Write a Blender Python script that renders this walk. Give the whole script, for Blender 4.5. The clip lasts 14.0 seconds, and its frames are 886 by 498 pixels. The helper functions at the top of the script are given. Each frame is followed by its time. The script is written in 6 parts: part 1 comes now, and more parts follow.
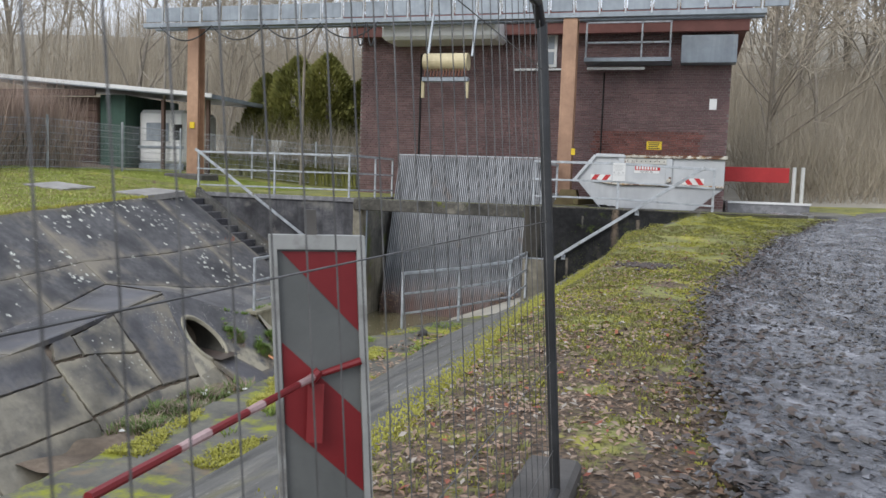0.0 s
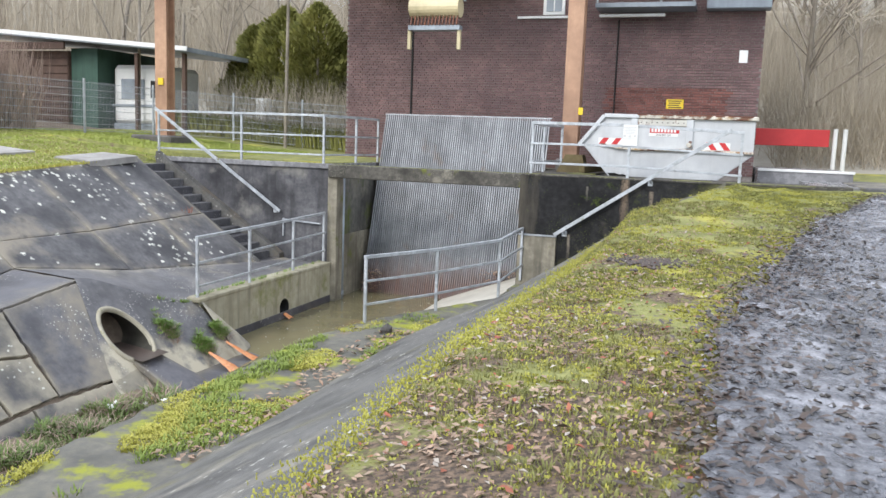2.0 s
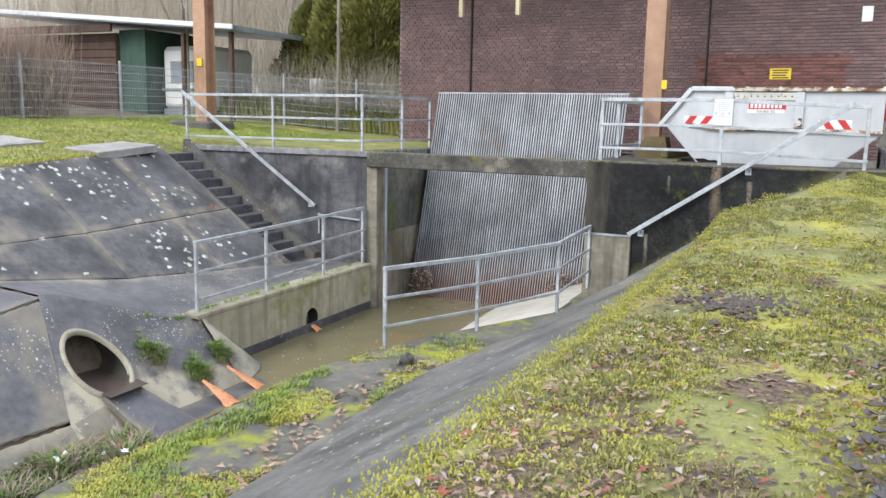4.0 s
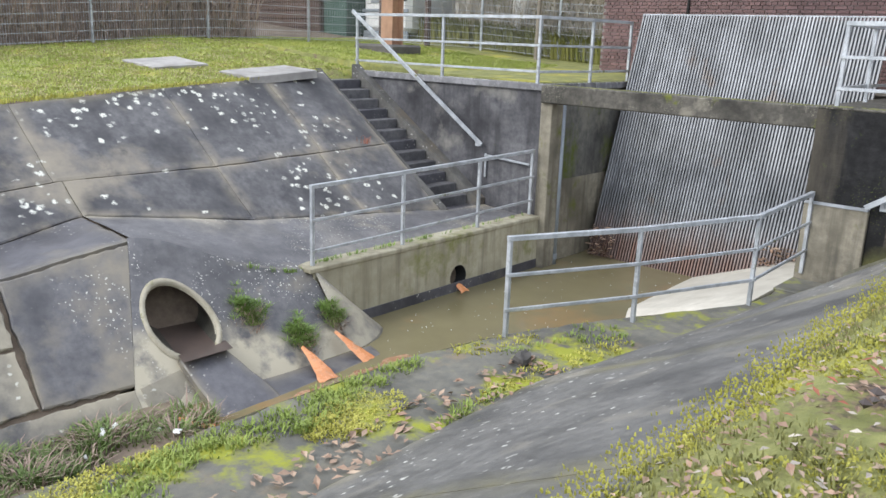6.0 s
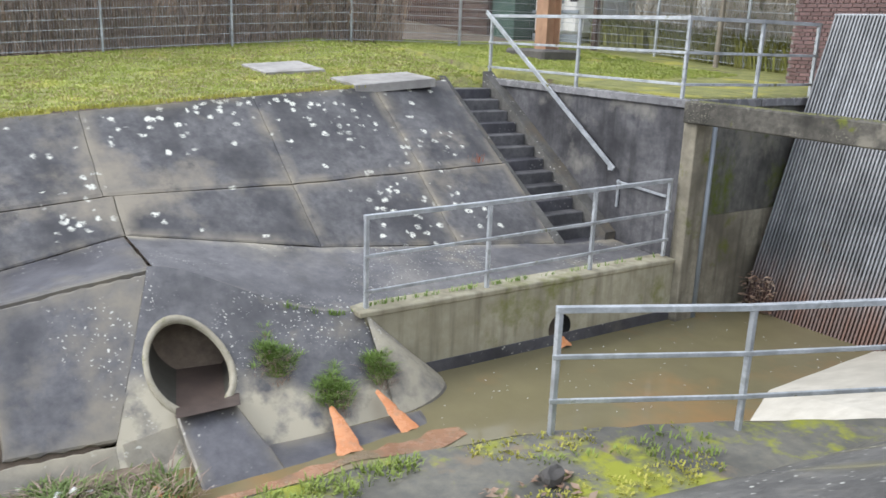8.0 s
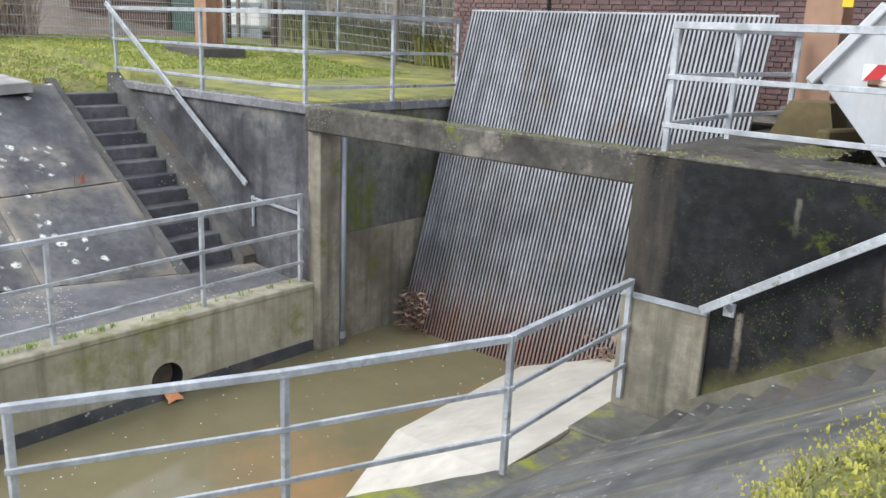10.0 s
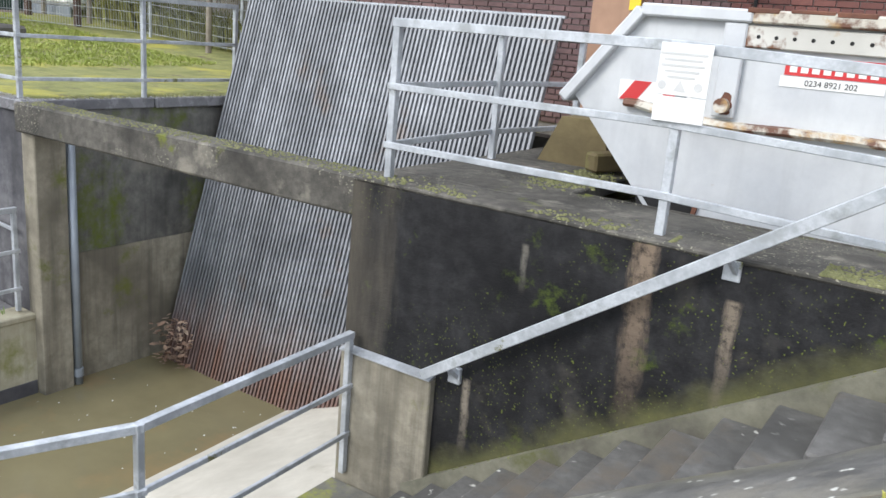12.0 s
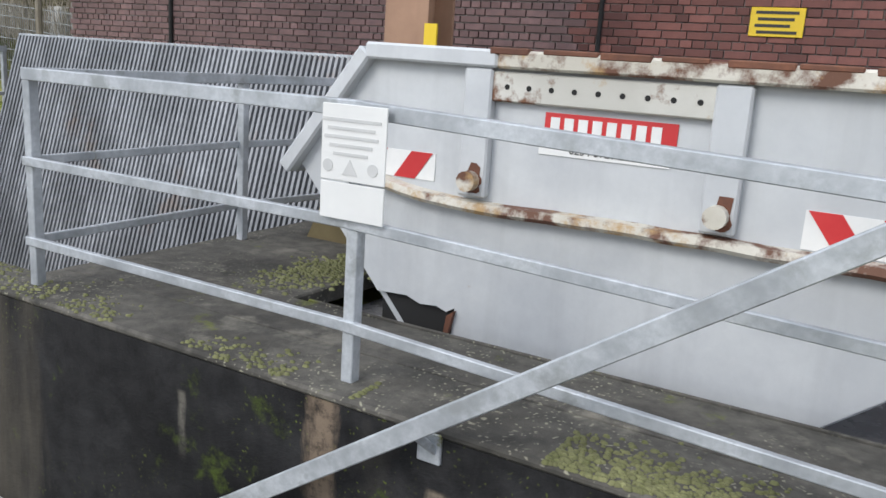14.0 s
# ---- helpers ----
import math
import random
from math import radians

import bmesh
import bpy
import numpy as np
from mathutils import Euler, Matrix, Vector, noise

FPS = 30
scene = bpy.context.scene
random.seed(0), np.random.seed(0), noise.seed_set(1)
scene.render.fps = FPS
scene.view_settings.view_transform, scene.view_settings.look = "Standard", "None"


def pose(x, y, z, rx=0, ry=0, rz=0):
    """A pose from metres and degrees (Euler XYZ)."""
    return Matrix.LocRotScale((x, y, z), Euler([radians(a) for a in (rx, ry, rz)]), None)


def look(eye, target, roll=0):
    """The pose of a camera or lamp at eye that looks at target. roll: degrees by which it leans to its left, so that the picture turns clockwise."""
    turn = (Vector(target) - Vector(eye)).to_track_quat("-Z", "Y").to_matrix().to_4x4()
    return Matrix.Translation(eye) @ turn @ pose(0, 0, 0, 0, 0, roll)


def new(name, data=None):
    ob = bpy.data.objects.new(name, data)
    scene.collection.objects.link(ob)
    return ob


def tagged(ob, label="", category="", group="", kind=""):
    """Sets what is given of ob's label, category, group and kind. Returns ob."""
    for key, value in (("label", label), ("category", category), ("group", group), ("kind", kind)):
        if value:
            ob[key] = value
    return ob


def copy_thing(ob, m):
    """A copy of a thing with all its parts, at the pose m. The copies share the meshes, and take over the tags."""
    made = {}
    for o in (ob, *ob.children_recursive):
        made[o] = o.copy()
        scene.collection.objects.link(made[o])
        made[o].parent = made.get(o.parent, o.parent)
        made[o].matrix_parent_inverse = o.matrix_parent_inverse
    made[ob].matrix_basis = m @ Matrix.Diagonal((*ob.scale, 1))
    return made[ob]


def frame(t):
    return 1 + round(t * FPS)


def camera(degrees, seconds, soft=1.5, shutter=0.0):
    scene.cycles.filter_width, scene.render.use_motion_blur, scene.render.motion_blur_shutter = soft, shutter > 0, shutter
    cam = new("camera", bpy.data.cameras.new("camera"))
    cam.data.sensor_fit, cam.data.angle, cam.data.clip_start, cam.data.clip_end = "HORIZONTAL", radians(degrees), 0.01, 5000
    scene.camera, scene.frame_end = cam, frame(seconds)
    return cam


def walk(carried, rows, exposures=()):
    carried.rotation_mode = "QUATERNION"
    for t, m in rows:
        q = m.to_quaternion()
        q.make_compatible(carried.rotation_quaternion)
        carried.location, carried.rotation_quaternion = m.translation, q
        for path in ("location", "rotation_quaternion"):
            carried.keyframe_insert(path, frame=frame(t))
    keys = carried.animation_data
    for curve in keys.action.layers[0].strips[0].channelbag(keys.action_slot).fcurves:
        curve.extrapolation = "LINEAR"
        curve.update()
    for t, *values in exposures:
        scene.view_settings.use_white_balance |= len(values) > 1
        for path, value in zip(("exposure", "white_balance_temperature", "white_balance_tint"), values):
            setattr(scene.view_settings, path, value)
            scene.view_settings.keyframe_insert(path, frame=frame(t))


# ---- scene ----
cam = camera(56.8, 14.0, shutter=0.1)
PATH = [
    (0, (0.631, -0.045, 0.485), (0.062, 1.865, 0.324), 2.0),
    (0.5, (0.661, 0.666, 0.529), (0.119, 2.581, 0.333), 1.8),
    (1, (0.747, 1.368, 0.566), (0.177, 3.273, 0.353), 2.0),
    (1.4, (0.763, 1.936, 0.588), (0.178, 3.834, 0.351), 2.1),
    (1.5, (0.763, 2.077, 0.592), (0.174, 3.973, 0.348), 2.0),
    (2, (0.755, 2.763, 0.642), (0.132, 4.645, 0.38), 2.1),
    (2.2, (0.718, 3.023, 0.648), (0.079, 4.899, 0.38), 2.3),
    (4.3, (0.542, 6.047, 0.716), (-0.308, 7.83, 0.398), 1.0),
    (4.5, (0.494, 6.337, 0.705), (-0.376, 8.109, 0.386), 1.0),
    (5, (0.499, 7.0, 0.7), (-0.562, 8.644, 0.289), 0.6),
    (5.5, (0.42, 7.674, 0.734), (-0.765, 9.211, 0.252), 1.2),
    (6, (0.394, 8.336, 0.752), (-0.884, 9.791, 0.249), 2.0),
    (6.5, (0.299, 8.922, 0.773), (-1.153, 10.193, 0.248), 2.1),
    (7, (0.128, 9.521, 0.813), (-1.596, 10.418, 0.343), 2.2),
    (7.5, (0.067, 10.215, 0.799), (-1.632, 11.151, 0.313), 1.8),
    (8, (0.016, 10.935, 0.833), (-1.592, 12.007, 0.318), 2.1),
    (8.5, (0.098, 11.631, 0.852), (-1.329, 12.935, 0.341), 2.9),
    (9, (0.088, 12.314, 0.873), (-1.2, 13.757, 0.363), 2.5),
    (9.2, (0.101, 12.567, 0.872), (-1.174, 14.019, 0.357), 2.5),
    (11.3, (0.323, 14.92, 1.114), (-0.804, 16.494, 0.611), 3.6),
    (11.5, (0.4, 15.126, 1.112), (-0.693, 16.722, 0.602), 4.2),
    (12, (0.485, 15.689, 1.083), (-0.571, 17.307, 0.565), 4.9),
    (12.5, (0.496, 16.236, 1.128), (-0.502, 17.883, 0.587), 5.1),
    (13, (0.587, 16.796, 1.174), (-0.419, 18.455, 0.691), 4.2),
    (13.5, (0.671, 17.355, 1.228), (-0.262, 19.069, 0.792), 4.4),
    (14, (0.803, 17.855, 1.286), (-0.168, 19.547, 0.846), 3.9),
]
walk(cam, [(t, look(eye, target, roll)) for t, eye, target, roll in PATH], exposures=[(0, 0.3), (0.5, 0.42), (1.0, 0.85), (1.5, 0.95), (2.2, 1.02), (5, 1.0), (9.2, 0.95), (11.5, 1.1), (12.5, 1.08), (13.5, 0.65), (14, 0.65)])


# ---- world and light ----
world = bpy.data.worlds.new("overcast")
scene.world = world
world.use_nodes = True
wn, wl = world.node_tree.nodes, world.node_tree.links
sky = wn.new("ShaderNodeTexSky")
sky.sky_type, sky.sun_disc = "NISHITA", False
sky.sun_elevation, sky.sun_rotation = radians(38), radians(200)
cloud = wn.new("ShaderNodeMix")
cloud.data_type = "RGBA"
cloud.inputs[0].default_value = 0.72
cloud.inputs[7].default_value = (8.3, 8.7, 9.6, 1)
wl.new(sky.outputs[0], cloud.inputs[6])
wl.new(cloud.outputs[2], wn["Background"].inputs[0])
wn["Background"].inputs[1].default_value = 0.12
sun = new("sun", bpy.data.lights.new("sun", "SUN"))
sun.data.energy, sun.data.angle, sun.data.color = 1.0, radians(25), (1, 0.97, 0.92)
sun.matrix_world = look((0, 0, 0), (math.sin(radians(200)) * -0.79, math.cos(radians(200)) * -0.79, -0.62))


# ---- materials ----
def rgb(c):
    return (*c, 1)


def mat(name, a, b, scale=5.0, rough=0.85, bump=0.25, metal=0.0, big=0.35, streak=0.0, spots=None, moss=None, stain_or_sheen=None, vary=0.0, island=0.0, wear=None, litter=None, algae=None, wash=None, spec=0.5, runs=(), rust=None):
    """Two tones by fine noise, large blotches, run-off streaks, lichen spots, moss and stains, or painted sky sheen."""
    m = bpy.data.materials.new(name)
    m.use_nodes = True
    n, l = m.node_tree.nodes, m.node_tree.links
    bs = n["Principled BSDF"]
    tc = n.new("ShaderNodeTexCoord").outputs["Object"]

    def noise_at(s, detail=6.0, rough_=0.6, stretch=None):
        t = n.new("ShaderNodeTexNoise")
        t.inputs["Scale"].default_value, t.inputs["Detail"].default_value, t.inputs["Roughness"].default_value = s, detail, rough_
        if stretch:
            mp = n.new("ShaderNodeMapping")
            mp.inputs["Scale"].default_value = stretch
            l.new(tc, mp.inputs[0])
            l.new(mp.outputs[0], t.inputs["Vector"])
        else:
            l.new(tc, t.inputs["Vector"])
        return t.outputs["Fac"]

    def ramp(v, lo, hi):
        r = n.new("ShaderNodeMapRange")
        r.inputs[1].default_value, r.inputs[2].default_value = lo, hi
        l.new(v, r.inputs[0])
        return r.outputs[0]

    def mix(f, x, y, mode="MIX"):
        k = n.new("ShaderNodeMix")
        k.data_type, k.blend_type = "RGBA", mode
        if isinstance(f, float):
            k.inputs[0].default_value = f
        else:
            l.new(f, k.inputs[0])
        for s, v in ((6, x), (7, y)):
            if isinstance(v, tuple):
                k.inputs[s].default_value = rgb(v)
            else:
                l.new(v, k.inputs[s])
        return k.outputs[2]

    def mul(x, y):
        k = n.new("ShaderNodeMath")
        k.operation = "MULTIPLY"
        l.new(x, k.inputs[0])
        if isinstance(y, float):
            k.inputs[1].default_value = y
        else:
            l.new(y, k.inputs[1])
        return k.outputs[0]

    fine = noise_at(scale, 10.0, 0.68)
    col = mix(ramp(fine, 0.3, 0.7), a, b)
    if big:
        dark = tuple(c * (1 - big) for c in a)
        col = mix(mul(ramp(noise_at(scale * 0.13, 4.0), 0.42, 0.68), 0.85), col, dark)
    if streak:
        col = mix(mul(ramp(noise_at(3.0, 5.0, 0.6, (1.6, 1.6, 0.12)), 0.48, 0.72), streak), col, tuple(c * 0.4 for c in a))
    if stain_or_sheen:
        c, s, lo, hi = stain_or_sheen
        col = mix(ramp(noise_at(s, 7.0, 0.62), lo, hi), col, c)
    if spots:
        c, s, r, mask = spots
        v = n.new("ShaderNodeTexVoronoi")
        v.inputs["Scale"].default_value, v.inputs["Randomness"].default_value = s, 1.0
        warp = n.new("ShaderNodeMix")
        warp.data_type, warp.blend_type = "RGBA", "ADD"
        warp.inputs[0].default_value = 0.12
        nz = n.new("ShaderNodeTexNoise")
        nz.inputs["Scale"].default_value = 9.0
        l.new(tc, nz.inputs["Vector"])
        l.new(tc, warp.inputs[6])
        l.new(nz.outputs["Color"], warp.inputs[7])
        l.new(warp.outputs[2], v.inputs["Vector"])
        f = ramp(v.outputs["Distance"], r, r * 0.55)
        if mask:
            f = mul(f, ramp(noise_at(mask, 3.0), 0.48, 0.57))
        else:
            at_ = n.new("ShaderNodeAttribute")
            at_.attribute_name = "lichen"
            hit = n.new("ShaderNodeMath")
            hit.operation = "GREATER_THAN"
            cell = n.new("ShaderNodeSeparateColor")
            l.new(v.outputs["Color"], cell.inputs[0])
            l.new(at_.outputs["Fac"], hit.inputs[0])
            l.new(cell.outputs[0], hit.inputs[1])
            f = mul(f, hit.outputs[0])
        f = mul(f, ramp(noise_at(26.0, 3.0), 0.36, 0.5))
        col = mix(f, col, c)
    if moss:
        c, s, lo, hi = moss
        col = mix(ramp(noise_at(s, 8.0, 0.7), lo, hi), col, c)
    if wear:
        at_ = n.new("ShaderNodeAttribute")
        at_.attribute_name = "wear"
        col = mix(mul(at_.outputs["Fac"], ramp(noise_at(1.7, 5.0), 0.38, 0.6)), col, wear)
    if litter:
        sx = n.new("ShaderNodeSeparateXYZ")
        l.new(tc, sx.inputs[0])
        near = mul(ramp(sx.outputs[1], 15.0, 5.5), ramp(sx.outputs[0], -3.0, -0.4))
        ad = n.new("ShaderNodeMath")
        ad.operation = "ADD"
        l.new(mul(near, 0.2), ad.inputs[0])
        l.new(noise_at(2.3, 9.0, 0.7), ad.inputs[1])
        col = mix(ramp(ad.outputs[0], 0.58, 0.66), col, mix(ramp(noise_at(30.0, 4.0), 0.4, 0.6), litter[0], litter[1]))
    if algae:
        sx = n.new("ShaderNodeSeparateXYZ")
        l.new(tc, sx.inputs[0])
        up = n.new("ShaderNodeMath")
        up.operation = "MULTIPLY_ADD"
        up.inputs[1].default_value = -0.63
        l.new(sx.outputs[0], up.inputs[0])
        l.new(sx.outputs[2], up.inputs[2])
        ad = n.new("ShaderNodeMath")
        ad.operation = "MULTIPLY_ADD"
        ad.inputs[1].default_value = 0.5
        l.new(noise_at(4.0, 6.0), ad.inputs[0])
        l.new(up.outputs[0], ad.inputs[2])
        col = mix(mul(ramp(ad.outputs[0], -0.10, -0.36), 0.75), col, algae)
    if wash:
        c, x0, x1 = wash
        sx = n.new("ShaderNodeSeparateXYZ")
        l.new(tc, sx.inputs[0])
        ad = n.new("ShaderNodeMath")
        ad.operation = "MULTIPLY_ADD"
        ad.inputs[1].default_value = 2.0
        l.new(noise_at(2.2, 8.0, 0.66, (1.5, 1.5, 0.25)), ad.inputs[0])
        l.new(sx.outputs[0], ad.inputs[2])
        col = mix(mul(ramp(ad.outputs[0], x1, x0), 0.85), col, c)
    for xc, z0, z1, w, c in runs:
        sx = n.new("ShaderNodeSeparateXYZ")
        l.new(tc, sx.inputs[0])
        off = n.new("ShaderNodeMath")
        off.operation = "MULTIPLY_ADD"
        off.inputs[1].default_value = w * 2.4
        l.new(noise_at(3.0, 8.0, 0.7, (6.0, 1.0, 1.4)), off.inputs[0])
        l.new(sx.outputs[0], off.inputs[2])
        dist = n.new("ShaderNodeMath")
        dist.operation = "SUBTRACT"
        dist.inputs[1].default_value = xc + w * 1.2
        l.new(off.outputs[0], dist.inputs[0])
        away = n.new("ShaderNodeMath")
        away.operation = "ABSOLUTE"
        l.new(dist.outputs[0], away.inputs[0])
        f = mul(ramp(away.outputs[0], w * 1.3, w * 0.45), ramp(sx.outputs[2], z1, z1 + (z0 - z1) * 0.7))
        f = mul(mul(f, ramp(sx.outputs[2], z0 + 0.02, z0)), ramp(noise_at(22.0, 5.0, 0.7), 0.28, 0.52))
        col = mix(f, col, c)
    if rust:
        c, z0, z1 = rust
        sx = n.new("ShaderNodeSeparateXYZ")
        l.new(tc, sx.inputs[0])
        ad = n.new("ShaderNodeMath")
        ad.operation = "MULTIPLY_ADD"
        ad.inputs[1].default_value = 1.1
        l.new(noise_at(2.6, 7.0, 0.65, (2.5, 1.0, 0.8)), ad.inputs[0])
        l.new(sx.outputs[2], ad.inputs[2])
        col = mix(mul(ramp(ad.outputs[0], z0 + 0.55, z1 + 0.55), 0.9), col, c)
    if vary:
        oi = n.new("ShaderNodeObjectInfo")
        col = mix(mul(oi.outputs["Random"], vary), col, tuple(c * 0.45 for c in a))
    if island:
        ge = n.new("ShaderNodeNewGeometry")
        col = mix(mul(ge.outputs["Random Per Island"], island), col, tuple(c * 0.4 for c in b))
    l.new(col, bs.inputs["Base Color"])
    bs.inputs["Metallic"].default_value = metal
    bs.inputs["Specular IOR Level"].default_value = spec
    rr = n.new("ShaderNodeMapRange")
    rr.inputs[3].default_value, rr.inputs[4].default_value = max(0.02, rough - 0.18), min(1, rough + 0.12)
    l.new(fine, rr.inputs[0])
    l.new(rr.outputs[0], bs.inputs["Roughness"])
    if bump:
        bm_ = n.new("ShaderNodeBump")
        bm_.inputs["Strength"].default_value, bm_.inputs["Distance"].default_value = bump, 0.02
        l.new(fine, bm_.inputs["Height"])
        l.new(bm_.outputs[0], bs.inputs["Normal"])
    return m


LICHEN = (0.62, 0.63, 0.56)
M_SLABD = mat("dark_concrete", (0.072, 0.072, 0.08), (0.18, 0.177, 0.178), 8, 0.7, 0.5, big=0.5, streak=0.2, stain_or_sheen=((0.27, 0.24, 0.19), 0.6, 0.58, 0.72), moss=((0.05, 0.05, 0.056), 0.9, 0.54, 0.66), wear=(0.28, 0.25, 0.195), spots=((0.74, 0.75, 0.67), 7.0, 0.42, 0))
M_SLABL = mat("pale_concrete", (0.20, 0.185, 0.15), (0.34, 0.315, 0.255), 7, 0.8, 0.5, big=0.5, stain_or_sheen=((0.085, 0.085, 0.09), 0.55, 0.46, 0.58), moss=((0.15, 0.13, 0.06), 2.2, 0.60, 0.72), wear=(0.37, 0.335, 0.255), spots=((0.66, 0.67, 0.60), 8, 0.22, 0.5))
M_FACES = mat("scoured_slab", (0.085, 0.085, 0.097), (0.18, 0.178, 0.182), 8, 0.6, 0.45, big=0.45, stain_or_sheen=((0.25, 0.225, 0.18), 0.7, 0.54, 0.68), wear=(0.25, 0.225, 0.175), spots=((0.66, 0.66, 0.6), 18, 0.24, 0.9))
M_FACE = mat("washed_concrete", (0.095, 0.095, 0.105), (0.195, 0.192, 0.195), 8, 0.6, 0.45, big=0.45, stain_or_sheen=((0.26, 0.235, 0.185), 0.8, 0.58, 0.72), wear=(0.46, 0.42, 0.32), spots=((0.66, 0.66, 0.6), 22, 0.26, 0.8))
M_BERM = mat("wet_concrete", (0.07, 0.07, 0.083), (0.135, 0.134, 0.145), 7, 0.4, 0.25, big=0.45, stain_or_sheen=((0.19, 0.175, 0.145), 0.8, 0.60, 0.76), wear=(0.20, 0.18, 0.14), spots=((0.5, 0.5, 0.45), 13, 0.22, 0.45))
M_HEAD = mat("black_stained_concrete", (0.007, 0.007, 0.008), (0.034, 0.034, 0.035), 9, 0.8, 0.7, big=0.6, streak=0.5, spots=((0.10, 0.12, 0.025), 34, 0.24, 1.1), stain_or_sheen=((0.085, 0.078, 0.066), 1.1, 0.60, 0.80), moss=((0.05, 0.07, 0.012), 2.4, 0.59, 0.67), algae=(0.125, 0.125, 0.05), wash=((0.085, 0.076, 0.06), -2.5, -1.9), spec=0.25, runs=((-1.07, -0.03, -1.25, 0.075, (0.19, 0.145, 0.105)), (-0.53, -0.26, -1.0, 0.04, (0.18, 0.15, 0.115)), (-2.2, -1.27, -1.85, 0.032, (0.20, 0.175, 0.14)), (-1.86, -0.22, -0.55, 0.022, (0.12, 0.113, 0.095))))
M_LEDGE = mat("algae_concrete", (0.34, 0.31, 0.215), (0.50, 0.475, 0.365), 5, 0.8, 0.3, big=0.3, streak=0.7, moss=((0.19, 0.20, 0.06), 1.2, 0.54, 0.68))
M_TOP = mat("weathered_cap", (0.055, 0.053, 0.047), (0.155, 0.145, 0.125), 11, 0.85, 0.7, big=0.5, stain_or_sheen=((0.22, 0.205, 0.17), 2.4, 0.58, 0.70), moss=((0.13, 0.145, 0.03), 2.2, 0.61, 0.70), spots=((0.30, 0.29, 0.22), 34, 0.3, 1.0), spec=0.3)
M_WALK = mat("wet_walkway", (0.17, 0.17, 0.18), (0.30, 0.30, 0.31), 5, 0.3, 0.12, big=0.45, moss=((0.12, 0.13, 0.03), 1.3, 0.62, 0.74))
M_HEAD2 = mat("grey_stained_concrete", (0.06, 0.06, 0.069), (0.175, 0.174, 0.18), 6, 0.8, 0.45, big=0.6, streak=0.75, stain_or_sheen=((0.26, 0.25, 0.225), 0.7, 0.56, 0.70), moss=((0.075, 0.085, 0.025), 1.1, 0.66, 0.78), spec=0.3)
M_INTAKE = mat("algae_streaked_concrete", (0.085, 0.085, 0.08), (0.21, 0.205, 0.185), 6, 0.8, 0.45, big=0.5, streak=0.7, stain_or_sheen=((0.26, 0.245, 0.20), 0.7, 0.56, 0.70), moss=((0.10, 0.125, 0.022), 1.1, 0.52, 0.64), spec=0.3)
M_RIM = mat("pale_pipe_rim", (0.34, 0.31, 0.23), (0.48, 0.45, 0.36), 9, 0.8, 0.5, big=0.4, moss=((0.16, 0.17, 0.05), 3.0, 0.55, 0.65))
# inner pipe wall, base colour lowered to paint in the shade of the bore
M_RIMD = mat("shade_dark_pipe_wall", (0.045, 0.043, 0.036), (0.10, 0.095, 0.075), 6, 0.6, 0.3, big=0.5, streak=0.5)
# hillside soil with the distance haze painted in as a paler colour
M_HILL = mat("haze_paled_hillside", (0.36, 0.335, 0.28), (0.50, 0.47, 0.40), 1.5, 0.95, 0.3, big=0.25)
M_STEP = mat("grey_step_concrete", (0.08, 0.078, 0.072), (0.155, 0.151, 0.142), 11, 0.8, 0.5, big=0.4, stain_or_sheen=((0.13, 0.11, 0.085), 1.6, 0.54, 0.68), spots=((0.62, 0.62, 0.57), 9, 0.2, 0.6))
M_KERB = mat("algae_kerb", (0.125, 0.122, 0.09), (0.22, 0.213, 0.16), 9, 0.85, 0.5, big=0.3, moss=((0.10, 0.105, 0.04), 1.6, 0.56, 0.68), stain_or_sheen=((0.08, 0.075, 0.06), 1.1, 0.55, 0.68))
M_PIER = mat("stained_pier", (0.20, 0.18, 0.135), (0.38, 0.35, 0.275), 7, 0.8, 0.5, big=0.4, streak=0.85, stain_or_sheen=((0.09, 0.083, 0.068), 1.0, 0.56, 0.68), moss=((0.13, 0.14, 0.035), 1.6, 0.57, 0.68))
M_FAINT = mat("faded_print", (0.48, 0.49, 0.49), (0.58, 0.58, 0.57), 9, 0.6, 0.0, big=0)
M_OCHRED = mat("brown_ochre_silt", (0.33, 0.17, 0.09), (0.50, 0.28, 0.17), 7, 0.3, 0.3, big=0.4, stain_or_sheen=((0.20, 0.15, 0.09), 2.4, 0.46, 0.60))
M_BANKB = mat("olive_bank_blades", (0.17, 0.185, 0.05), (0.33, 0.32, 0.12), 1.2, 0.85, 0.0, big=0.2, island=0.45)
M_WHITE = mat("new_concrete", (0.50, 0.47, 0.40), (0.66, 0.63, 0.55), 4, 0.8, 0.2, big=0.2, stain_or_sheen=((0.3, 0.27, 0.2), 1.1, 0.6, 0.8))
M_LID = mat("pale_cover_concrete", (0.30, 0.29, 0.275), (0.45, 0.435, 0.41), 6, 0.8, 0.3, big=0.3, stain_or_sheen=((0.22, 0.205, 0.17), 1.4, 0.54, 0.68))
M_SLOPE = mat("grey_concrete_slope", (0.095, 0.095, 0.092), (0.205, 0.20, 0.185), 10, 0.6, 0.6, big=0.5, spots=((0.62, 0.62, 0.57), 8, 0.2, 0.5), stain_or_sheen=((0.24, 0.225, 0.19), 1.0, 0.56, 0.68), wear=(0.16, 0.15, 0.09), moss=((0.25, 0.26, 0.03), 1.4, 0.66, 0.72))
